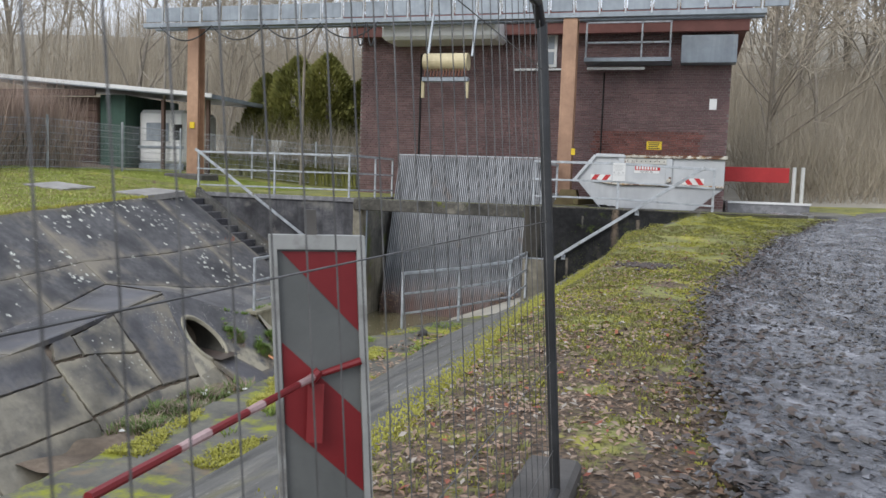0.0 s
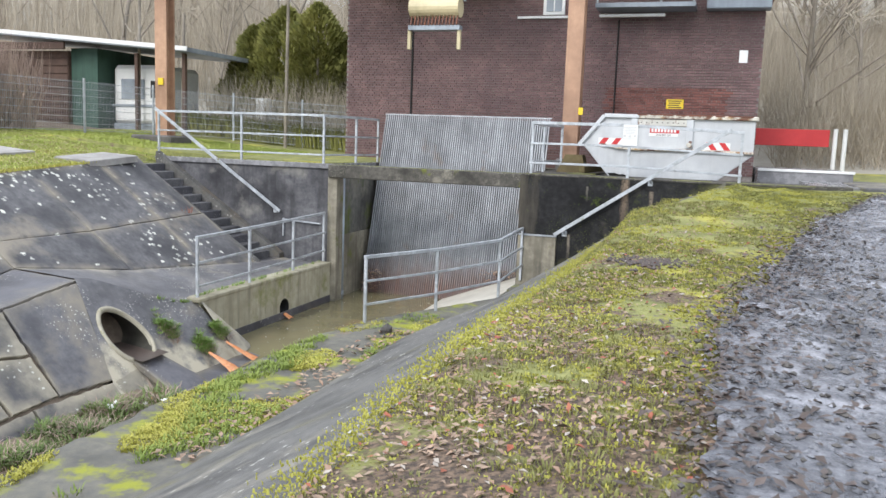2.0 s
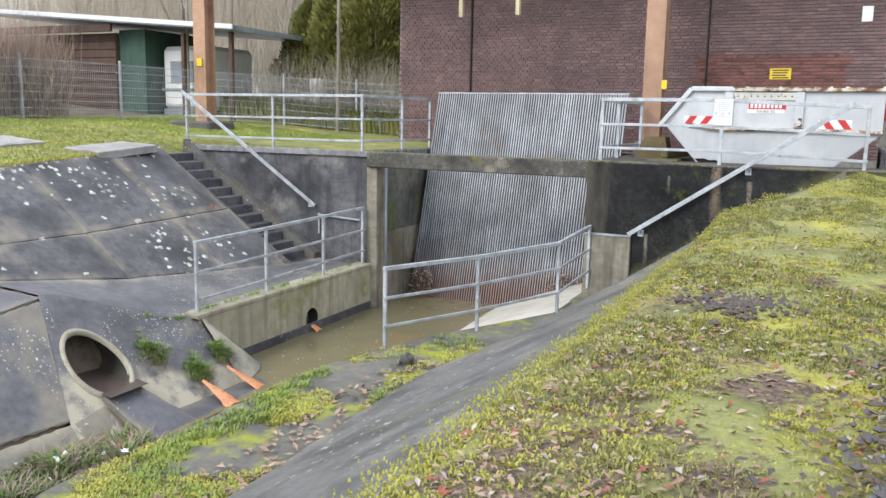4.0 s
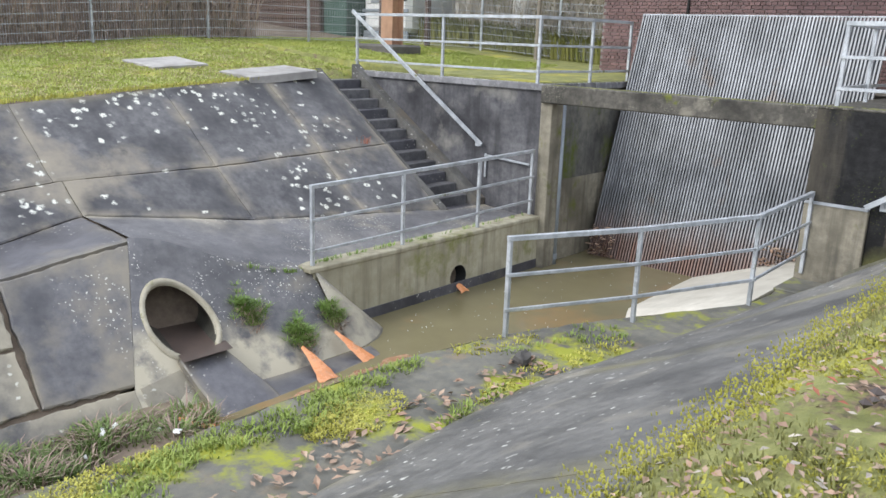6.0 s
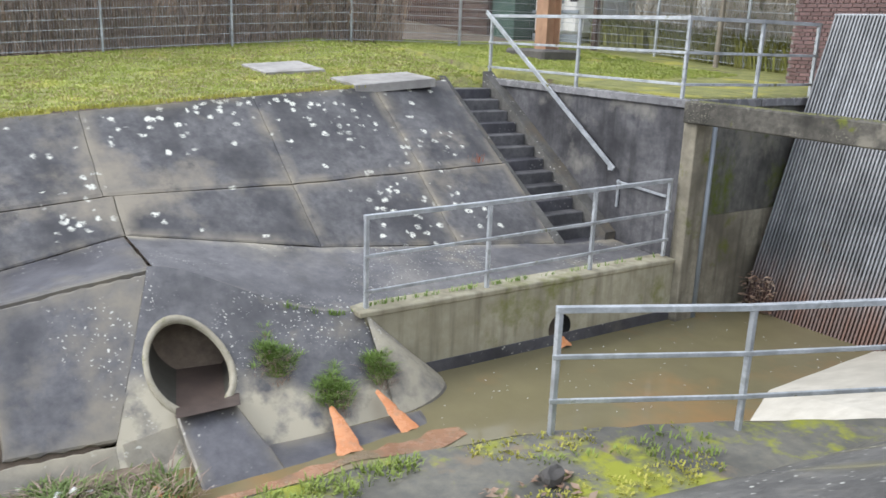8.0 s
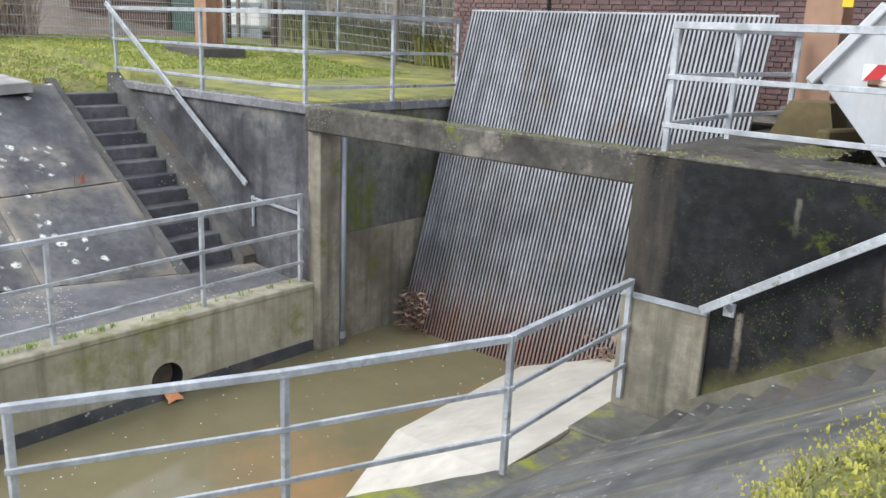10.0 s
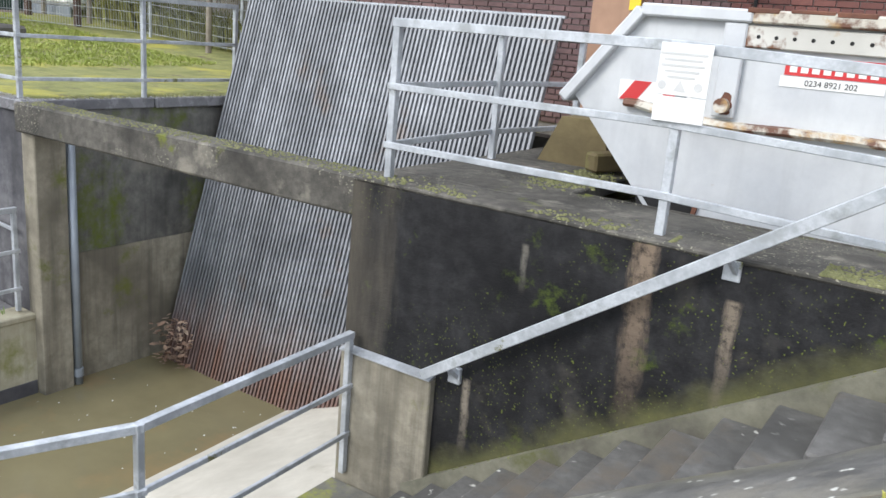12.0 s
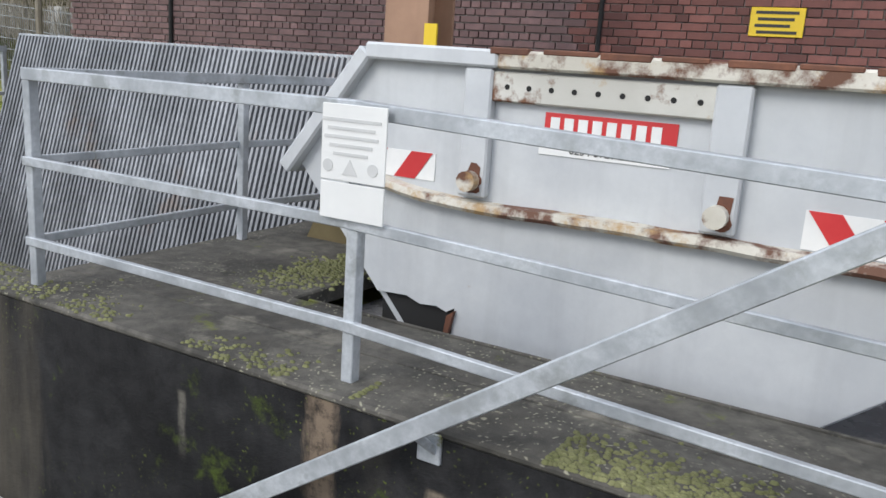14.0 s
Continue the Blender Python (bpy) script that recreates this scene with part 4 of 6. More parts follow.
# ---- skip ----
def skip():
    ob = thing("skip_container", "dented grey-white steel waste skip with rusty rim, standing in its bay", "skip", at=(0, 0, 0))
    yf, yb = 21.42, 23.2
    side = [(-2.2, 0.7), (-1.72, 1.3), (1.42, 1.3), (1.42, 0.58), (0.5, -0.18), (-1.42, -0.18)]
    torn = side[:5] + [(-1.17, -0.18), (-1.15, 0.06), (-1.2, 0.03), (-1.26, 0.05), (-1.36, 0.04), (-1.45, 0.07), (-1.637, 0.06)]
    part("side_panel", prism(bmesh.new(), torn, "y", yf, yf + 0.03), M_SKIP, ob, "dented side plate with a torn lower corner")
    part("side_panel", prism(bmesh.new(), side, "y", yb - 0.03, yb), M_SKIP, ob)
    part("torn_flap", prism(bmesh.new(), [(-1.2, -0.12), (-1.18, 0.02), (-1.14, 0.05), (-1.165, -0.07)], "y", yf - 0.03, yf - 0.002), M_RUST, ob, "rusted bent flap of the torn corner")
    # added black sheet stands in for the shade behind the tear
    part("torn_lining", boxed(-1.62, -1.1, yf + 0.034, yf + 0.05, -0.16, 0.08), M_DARK, ob, "black sheet standing in for the shade inside the torn corner")
    for x in (-1.08, 0.1):
        ring = []
        for k in range(18):
            an = 2 * math.pi * k / 18
            r = 0.058 + 0.03 * noise.noise((math.cos(an) * 2 + x * 7, math.sin(an) * 2, 1.0)) + (0.035 if 1.0 < an < 2.0 else 0.0)
            ring.append((x + 0.012 + r * 0.85 * math.cos(an), 0.735 + r * math.sin(an)))
        bm = prism(bmesh.new(), ring, "y", yf - 0.064, yf - 0.0605)
        part("rust_patch", bm, M_RUST, ob, "flaking rust round the bolt")
    for (xa, za), (xb, zb) in ((side[0], side[5]), (side[5], side[4]), (side[4], side[3])):
        bm = bmesh.new()
        bar(bm, (xa, (yf + yb) / 2, za), (xb, (yf + yb) / 2, zb), yb - yf - 0.062, 0.03, bevel=0)
        part("end_panel" if za != zb else "floor_panel", bm, M_SKIP, ob)
    part("end_panel", boxed(1.39, 1.42, yf + 0.031, yb - 0.031, 0.56, 1.3), M_SKIP, ob)
    for y in (yf - 0.03, yb - 0.03):
        for p, q in (((-2.27, 0.66), (-1.74, 1.33)), ((-1.74, 1.33), (-0.98, 1.325)), ((-0.98, 1.325), (1.45, 1.33))):
            part("rim", bar(bmesh.new(), (p[0], y, p[1]), (q[0], y, q[1]), 0.09, 0.085, bevel=0.012), M_SKIPR if q[0] > 0 else M_SKIP, ob)
    for k in range(9):
        x = -1.02 + 0.27 * k
        part("rust_scale", boxed(x, x + 0.2 + 0.06 * (k * 5 % 3) / 2, yf - 0.079, yf - 0.03, 1.345 + 0.008 * (k % 2), 1.379, bevel=0.006), M_RUST, ob, "flaking brown rust along the rim")
    part("rim", bar(bmesh.new(), (1.44, yf, 1.33), (1.44, yb, 1.33), 0.08, 0.08, bevel=0.012), M_SKIPR, ob)
    part("rim", bar(bmesh.new(), (-2.27, yf, 0.68), (-2.27, yb, 0.68), 0.07, 0.09, bevel=0.012), M_SKIP, ob)
    v, f = [], []
    for k in range(41):
        x = -1.78 + 3.2 * k / 40
        z = 0.635 - 0.03 * k / 40 + 0.05 * math.exp(-((x + 1.75) / 0.25) ** 2) - 0.018 * math.exp(-((x + 1.0) / 0.4) ** 2) + 0.006 * noise.noise((x * 5, 0, 0))
        dy = 0.008 * noise.noise((x * 4, 2, 0))
        v += [(x, yf - 0.001, z + 0.03), (x, yf - 0.07 + dy, z + 0.022), (x, yf - 0.078 + dy, z - 0.01), (x, yf - 0.06 + dy, z - 0.03), (x, yf - 0.001, z - 0.028)]
    for k in range(40):
        for i in range(4):
            c = 5 * k + i
            f.append((c, c + 1, c + 6, c + 5))
    raw("lip", v, f, M_SKIPR, ob, "rusted bent ledge along the side")
    for x in (-1.08, 0.1):
        part("rib", boxed(x - 0.075, x + 0.075, yf - 0.06, yf + 0.001, 0.66, 1.28, bevel=0.01), M_SKIP, ob)
        part("bolt", tube(bmesh.new(), (x, yf - 0.12, 0.74), (x, yf - 0.05, 0.74), 0.05, n=14), M_SKIPR, ob, "round rusty bolt head")
    strip = part("hole_strip", boxed(-1.02, 0.04, yf - 0.045, yf - 0.004, 1.13, 1.27, bevel=0.008), M_SKIPS, ob, "rusty strip with a row of holes")
    for k in range(9):
        x = -0.93 + k * 0.112
        # black discs painted as the shaded depth of the holes
        part("hole", tube(bmesh.new(), (x, yf - 0.0475, 1.2), (x, yf - 0.04, 1.2), 0.013, n=10), M_DARK, strip)
    red = part("red_panel", boxed(-0.74, -0.12, yf - 0.006, yf - 0.001, 0.978, 1.10), M_RED, ob, "red company plate with white lettering")
    for k in range(8):
        x = -0.71 + k * 0.068
        part("letter_bar", boxed(x, x + 0.045, yf - 0.009, yf - 0.0065, 0.998, 1.08), M_WPAINT, red)
    part("lower_plate", boxed(-0.76, -0.14, yf - 0.006, yf - 0.001, 0.905, 0.972), M_WPAINT, ob)
    cu = bpy.data.curves.new("number", "FONT")
    cu.body, cu.size, cu.extrude, cu.align_x = "0234 8921 202", 0.052, 0.001, "CENTER"
    cu.materials.append(M_BLACK)
    num = new("number", cu)
    num.matrix_basis = pose(-0.45, yf - 0.008, 0.92, 90, 0, 0)
    num.parent = ob
    for x0, w, z0, z1, s in ((-1.85, 0.53, 0.70, 0.84, 0.1), (0.43, 0.52, 0.65, 0.81, -0.12)):
        panel = part("stripe_panel", boxed(x0, x0 + w, yf - 0.005, yf - 0.001, z0, z1), M_WPAINT, ob)
        for k in range(2):
            a = x0 + 0.01 + k * w * 0.52
            h = w * 0.24
            bm = prism(bmesh.new(), [(a + max(0, -s) * w / 0.52, z0), (a + h + max(0, -s) * w / 0.52, z0), (a + h + max(0, s) * w / 0.52, z1), (a + max(0, s) * w / 0.52, z1)], "y", yf - 0.009, yf - 0.0055)
            part("red_stripe", bm, M_RED, panel)
    return ob


skip()
track = thing("skip_track", "long rusty steel channel in front of the skip", "rail")
part("flange", boxed(-1.9, 2.5, 21.155, 21.175, -0.185, 0.012, bevel=0.003), M_TOP, track)
part("flange", boxed(-1.9, 2.5, 21.23, 21.25, -0.185, -0.03, bevel=0.003), M_TOP, track)

notice = thing("notice_board", "weathered white notice plates fixed to the railing", "sign")
upper = part("plate", boxed(-1.195, -0.895, 20.345, 20.353, 0.825, 1.115, bevel=0.002), M_WPAINT, notice)
part("plate", boxed(-1.195, -0.895, 20.346, 20.354, 0.675, 0.818, bevel=0.002), M_WPAINT, notice)
for k in range(5):
    w_ = (0.27, 0.22, 0.25, 0.2, 0.16)[k]
    part("text_bar", boxed(-1.055 - w_ / 2, -1.055 + w_ / 2, 20.3425, 20.3445, 1.05 - k * 0.032, 1.062 - k * 0.032), M_FAINT, upper)
part("warning_triangle", prism(bmesh.new(), [(-1.09, 0.85), (-1.02, 0.85), (-1.055, 0.91)], "y", 20.3425, 20.3445), M_FAINT, upper)
for x in (-1.16, -0.95):
    part("round_mark", tube(bmesh.new(), (x, 20.3425, 0.88), (x, 20.3445, 0.88), 0.024, n=16), M_FAINT, upper)

# ---- pump house ----
house = thing("pump_house", "dark red-brown brick pump house with a flat overhanging roof", "building", "structure")
HX0, HX1, HY = -10.05, 1.59, 25.6
part("wall", boxed(HX0, HX1, HY + 0.012, HY + 8, -0.4, 5.6), M_MORTAR, house, "mortar wall behind the bricks")
part("roof", boxed(HX0 - 0.45, HX1 + 0.45, HY - 0.6, HY + 8.4, 5.5, 5.8, bevel=0.02), M_ROOFT, house)
part("fascia", boxed(HX0 - 0.3, HX1 + 0.4, HY - 0.45, HY - 0.3, 5.1, 5.5, bevel=0.02), M_ROOFT, house, "red-brown fascia under the roof")

win = part("window", boxed(-4.14, -3.54, HY - 0.06, HY + 0.02, 4.16, 5.16, bevel=0.01), M_WPAINT, house, "white barred window")
for a in (-4.05, -3.82):
    for z in (4.25, 4.72):
        part("pane", boxed(a, a + 0.19, HY - 0.075, HY - 0.058, z, z + 0.38), M_GREYM, win)
part("ledge_strip", boxed(-4.85, -3.2, HY - 0.08, HY + 0.02, 4.07, 4.13), M_WPAINT, house)
part("white_cover", boxed(-8.85, -5.13, HY - 1.4, HY - 0.02, 4.85, 5.5, bevel=0.1), M_WPAINT, house, "white sheet cover over the grab")
bal = thing("service_balcony", "steel service balcony on the brick wall", "balcony")
part("floor_plate", boxed(-2.6, -0.1, HY - 0.9, HY - 0.01, 4.2, 4.32, bevel=0.01), M_GREYM, bal)
for x in (-2.55, -0.95, -0.15):
    part("post", bar(bmesh.new(), (x, HY - 0.87, 4.3), (x, HY - 0.87, 5.35), 0.05), M_GALV, bal)
for z in (4.75, 5.33):
    part("rail", bar(bmesh.new(), (-2.58, HY - 0.87, z), (-0.12, HY - 0.87, z), 0.05), M_GALV, bal)
part("lamp_tube", boxed(-2.55, -0.85, HY - 0.5, HY - 0.4, 4.02, 4.1, bevel=0.02), M_WPAINT, bal)
vent = thing("wall_box", "blue-grey louvred steel box under the eaves", "ventilation box")
part("case", boxed(0.15, 1.7, HY - 0.5, HY - 0.01, 4.2, 5.0, bevel=0.02), M_GREYM, vent)
sgn = thing("warning_sign", "yellow warning plate with black lettering on the brick wall", "sign")
yplate = part("plate", boxed(-0.705, -0.26, HY - 0.03, HY - 0.015, 1.7, 1.945, bevel=0.004), M_YEL, sgn)
for k in range(4):
    part("text_bar", boxed(-0.66 + 0.02 * (k % 2), -0.31 - 0.03 * (k % 3), HY - 0.034, HY - 0.031, 1.89 - k * 0.055, 1.915 - k * 0.055), M_BLACK, yplate)
wplate = thing("white_sign", "small white plate on the brick wall", "sign")
part("plate", boxed(1.03, 1.24, HY - 0.03, HY - 0.015, 2.9, 3.22, bevel=0.004), M_WPAINT, wplate)
pipe_ob = thing("downpipe", "thin dark cable conduit down the brick wall", "pipe")
part("conduit", tube(bmesh.new(), (-7.95, HY - 0.03, 0.0), (-7.95, HY - 0.03, 4.6), 0.03), M_DARK, pipe_ob)
for x in (-2.62,):
    part("conduit", tube(bmesh.new(), (x + 0.55, HY - 0.03, 0.0), (x + 0.55, HY - 0.03, 4.0), 0.022), M_DARK, pipe_ob)

# ---- gantry and grab ----
gan = thing("crane_gantry", "overhead grey steel crane runway with lattice side panels on orange columns", "crane")
part("runway", boxed(-16.9, 2.3, 23.35, 23.6, 5.22, 5.36, bevel=0.01), M_GREYM, gan)
part("runway", boxed(-16.9, 2.3, 24.0, 24.2, 5.25, 5.36, bevel=0.01), M_GREYM, gan)
for k in range(28):
    x = -16.8 + k * 0.705
    part("panel", boxed(x, x + 0.6, 23.38, 23.42, 5.4, 5.85, bevel=0.01), M_GREYM, gan)
    part("stanchion", bar(bmesh.new(), (x + 0.65, 23.36, 5.3), (x + 0.65, 23.36, 6.4), 0.05), M_GALV, gan)
part("top_rail", bar(bmesh.new(), (-16.9, 23.36, 6.35), (2.3, 23.36, 6.35), 0.06), M_GALV, gan)
for x, y in ((-15.1, 23.7), (-2.85, 23.6)):
    bm = bmesh.new()
    box(bm, x - 0.2, x + 0.2, y - 0.2, y - 0.17, 0.0, 5.25)
    box(bm, x - 0.2, x + 0.2, y + 0.17, y + 0.2, 0.0, 5.25)
    box(bm, x - 0.03, x + 0.03, y - 0.168, y + 0.168, 0.0, 5.25)
    part("column", bm, M_ORANGE, gan, "orange-brown painted steel column")
part("footing", boxed(-15.9, -14.5, 23.1, 24.2, -0.2, 0.5, bevel=0.05), M_STONE, gan, "rough dark concrete footing")
part("footing", boxed(-3.15, -2.5, 23.25, 23.95, -0.1, 0.3, bevel=0.03), M_STONE, gan)
part("sign_plate", boxed(-15.17, -15.0, 23.46, 23.49, 1.98, 2.18), M_YEL, gan, "yellow plate")
grab = thing("rack_cleaner_grab", "cream-painted rack cleaning grab with steel teeth hanging under the gantry", "grab")
part("bucket", tube(bmesh.new(), (-6.72, 22.2, 3.85), (-5.45, 22.2, 3.85), 0.24, n=20), M_CREAM, grab, smooth=False)
for k in range(14):
    x = -6.66 + k * 0.09
    part("tooth", bar(bmesh.new(), (x, 22.1, 3.66), (x, 22.02, 3.42), 0.03, bevel=0), M_RUST, grab)
part("frame", boxed(-6.75, -5.42, 22.05, 22.3, 3.3, 3.42, bevel=0.01), M_GREYM, grab)
for x in (-6.73, -5.45):
    part("arm", boxed(x - 0.04, x + 0.04, 22.1, 22.2, 2.85, 3.32), M_CREAM, grab)
    part("hanger", bar(bmesh.new(), (x + 0.1, 22.2, 4.0), (x + 0.1, 22.6, 5.25), 0.06), M_GREYM, grab)
timber = thing("timber_block", "mossy old timber block on the platform by the rack", "block")
part("beam", bar(bmesh.new(), (-2.3, 22.1, 0.1), (-1.75, 23.1, 0.14), 0.16, 0.16, bevel=0.02), M_WOOD, timber, "leaning mossy beam")
part("block", prism(bmesh.new(), [(-2.95, 0.0), (-2.75, 0.42), (-2.35, 0.42), (-2.25, 0.0)], "y", 22.4, 22.9), M_WOOD, timber)

# ---- red barrier ----
barrier = thing("red_barrier", "red steel barrier beam with white posts behind the platform", "barrier")
part("beam", boxed(1.6, 3.6, 27.95, 28.05, 0.85, 1.32, bevel=0.01), M_RED, barrier)
for x in (3.75, 4.0):
    part("post", tube(bmesh.new(), (x, 28, -0.1), (x, 28, 1.35), 0.06), M_WPAINT, barrier)

dock = thing("loading_platform", "low concrete platform with a white painted edge behind the skip bay", "platform", "structure")
part("slab", boxed(1.65, 3.75, 24.05, 27.9, -0.3, 0.24, bevel=0.01), M_WALK, dock)
part("white_edge", boxed(1.65, 3.78, 24.02, 24.1, 0.2, 0.262, bevel=0.006), M_WPAINT, dock)
apron = thing("apron_slab", "pale concrete apron beside the platform", "slab", "structure")
part("slab", boxed(3.503, 4.6, 20.6, 25, -0.3, 0.02, bevel=0.02), M_SLABL, apron)

# ---- construction fence, beacon ----
cf = thing("construction_fence", "mobile mesh construction fence panel in a dark steel tube frame", "fence")
CX, CY0, CY1, CZ0, CZ1 = 0.12, -0.45, 3.13, -0.72, 1.17


def lean(z):
    """The panel tips over towards the channel."""
    return 0.132 - 0.0738 * z


part("upright", tube(bmesh.new(), (lean(CZ0 - 0.1), CY1, CZ0 - 0.1), (lean(CZ1 - 0.06), CY1, CZ1 - 0.06), 0.021, n=12), M_POST, cf)
part("upright", tube(bmesh.new(), (lean(CZ0 - 0.1), CY0, CZ0 - 0.1), (lean(CZ1), CY0, CZ1), 0.021, n=12), M_POST, cf)
part("top_tube", tube(bmesh.new(), (lean(CZ1), CY0, CZ1), (lean(CZ1), CY1 - 0.1, CZ1), 0.021, n=12), M_POST, cf)
part("corner", tube(bmesh.new(), (lean(CZ1), CY1 - 0.1, CZ1), (lean(CZ1), CY1, CZ1 - 0.07), 0.021, n=12), M_POST, cf)
part("bottom_tube", tube(bmesh.new(), (lean(CZ0), CY0, CZ0), (lean(CZ0), CY1, CZ0), 0.021, n=12), M_POST, cf)
for k in range(35):
    y = CY0 + (CY1 - CY0) * (k + 0.5) / 35
    part("wire", tube(bmesh.new(), (lean(CZ0), y, CZ0), (lean(CZ1), y, CZ1), 0.0015, n=5, cap=False), M_WIRE, cf)
for z in (0.93, 0.35, -0.2, -0.55):
    part("cross_wire", tube(bmesh.new(), (lean(z), CY0, z), (lean(z), CY1, z), 0.0016, n=5, cap=False), M_WIRE, cf)
part("foot_block", boxed(CX - 0.12, CX + 0.12, CY1 - 0.25, CY1 + 0.42, -0.87, -0.72, bevel=0.02), M_STONE, cf, "grey weighted foot")
bea = thing("traffic_beacon", "red and white striped traffic beacon board in a grey frame", "traffic sign", at=(0, 0, 0))
B0, B1 = Vector((-0.57, 2.16, 0)), Vector((-0.34, 2.31, 0))
bd = (B1 - B0).normalized()
bn = Vector((bd.y, -bd.x, 0))


def plate_on(u0, u1, z0, z1, d0, d1, pts=None):
    """A flat piece on the beacon's face; u from 0 to 1 across."""
    w_ = (B1 - B0).length
    outline = pts or [(u0, z0), (u1, z0), (u1, z1), (u0, z1)]
    bm = bmesh.new()
    f_ = [bm.verts.new(B0 + bd * (u * w_ + (0.31 - z) * 0.06) + bn * d1 + Vector((0, 0, z))) for u, z in outline]
    g_ = [bm.verts.new(B0 + bd * (u * w_ + (0.31 - z) * 0.06) + bn * d0 + Vector((0, 0, z))) for u, z in outline]
    bm.faces.new(f_)
    bm.faces.new(g_[::-1])
    for i in range(len(outline)):
        j = (i + 1) % len(outline)
        bm.faces.new((f_[i], g_[i], g_[j], f_[j]))
    bmesh.ops.recalc_face_normals(bm, faces=bm.faces)
    return bm


part("board", plate_on(0, 1, -0.72, 0.31, 0.0, 0.03), M_GREYM, bea)
for u0, u1, z0, z1 in ((-0.02, 0.055, -0.72, 0.315), (0.925, 1.02, -0.72, 0.315), (0.056, 0.924, 0.272, 0.315)):
    part("rim", plate_on(u0, u1, z0, z1, 0.006, 0.048), M_FRAMEP, bea, "scuffed pale rim of the board")
# face and stripes carry the board's shade in their base colours
part("face", plate_on(0.06, 0.94, -0.7, 0.27, 0.031, 0.034), M_SHADEWHITE, bea)
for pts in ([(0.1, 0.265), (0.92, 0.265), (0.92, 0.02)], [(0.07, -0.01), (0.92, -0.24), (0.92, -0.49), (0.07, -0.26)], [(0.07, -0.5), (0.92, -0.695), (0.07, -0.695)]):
    part("red_stripe", plate_on(0, 0, 0, 0, 0.0345, 0.037, pts), M_SHADERED, bea)
part("spigot", plate_on(0.38, 0.5, 0.31, 0.39, 0.0, 0.03), M_STONE, bea)
part("foot", boxed(-0.75, -0.15, 2.0, 2.5, -0.95, -0.72, bevel=0.03), M_STONE, bea, "heavy dark foot plate")
pole = thing("barrier_tape", "twisted red and white barrier tape tied to the beacon", "tape")
knot, PA, PB = Vector((-0.43, 2.2, -0.115)), Vector((-0.31, 2.27, -0.07)), Vector((-0.372, 1.146, -0.10))
part("band", tube(bmesh.new(), PA, knot, 0.012, 0.009, n=8), M_SHADERED, pole)
part("knot", tube(bmesh.new(), knot + Vector((-0.015, -0.02, -0.02)), knot + Vector((0.015, 0.0, 0.018)), 0.02, 0.015, n=8), M_SHADERED, pole)
for a_, b_, pale in ((0.0, 0.12, 1), (0.12, 0.34, 0), (0.34, 0.42, 1), (0.42, 0.6, 0), (0.6, 0.72, 1), (0.72, 1.0, 0)):
    part("band", tube(bmesh.new(), knot.lerp(PB, a_), knot.lerp(PB, b_), 0.0105 + 0.002 * pale, 0.0105, n=8), M_PINK if pale else M_SHADERED, pole)
bm = bmesh.new()
bar(bm, knot + Vector((0.01, -0.012, -0.02)), knot + Vector((0.012, -0.02, -0.2)), 0.05, 0.003, bevel=0)
part("tail", bm, M_SHADERED, pole, "loose end of the tape")

# ---- lawn fence, sheds ----
lf = thing("mesh_fence", "grey steel double-wire mesh fence behind the lawn", "fence")
FP = [(-19.46, 9.98), (-19.0, 12.05), (-18.45, 14.6), (-18.0, 17.2), (-17.6, 19.9), (-17.1, 22.6), (-16.7, 25.2), (-15.0, 27.2), (-12.6, 27.6), (-10.2, 27.6)]
for i, (x, y) in enumerate(FP):
    part("post", boxed(x - 0.03, x + 0.03, y - 0.02, y + 0.02, land(x, y) - 0.1, land(x, y) + 1.6), M_GALV, lf)
for (xa, ya), (xb, yb) in zip(FP, FP[1:]):
    za, zb = land(xa, ya), land(xb, yb)
    for k in range(8):
        h = 0.08 + 0.2 * k
        part("wire", bar(bmesh.new(), (xa, ya, za + h), (xb, yb, zb + h), 0.012, bevel=0), M_GALV, lf)
    bm = bmesh.new()
    for k in range(1, 50):
        s = k / 50
        x, y, z = xa + (xb - xa) * s, ya + (yb - ya) * s, za + (zb - za) * s
        bar(bm, (x, y, z + 0.05), (x, y, z + 1.52), 0.005, bevel=0)
    tagged(part("mesh_panel", bm, M_GALV, lf), kind="stuff")

gate = thing("garden_gate", "galvanised steel garden gate in the mesh fence", "gate")
GX, GY = -19.52, 9.85
gz = land(GX, GY)
part("gate_post", boxed(GX - 0.05, GX + 0.05, GY - 0.05, GY + 0.05, gz - 0.1, gz + 1.6, bevel=0.006), M_GALV, gate)
part("gate_post", boxed(GX - 0.33, GX - 0.23, GY - 1.25, GY - 1.15, gz - 0.15, gz + 1.6, bevel=0.006), M_GALV, gate)
part("lock_plate", boxed(GX + 0.0, GX + 0.04, GY - 0.28, GY - 0.07, gz + 0.02, gz + 1.0, bevel=0.006), M_GALV, gate, "pale sheet panel by the lock")
for z in (0.06, 1.0):
    part("frame_rail", bar(bmesh.new(), (GX - 0.01, GY - 0.07, gz + z), (GX - 0.27, GY - 1.14, gz + z), 0.04), M_GALV, gate)
for k in range(9):
    q = 0.16 + 0.1 * k
    part("bar", bar(bmesh.new(), (GX - 0.26 * q, GY - 0.05 - 1.08 * q, gz + 0.06), (GX - 0.26 * q, GY - 0.05 - 1.08 * q, gz + 1.0), 0.018, bevel=0), M_GALV, gate)

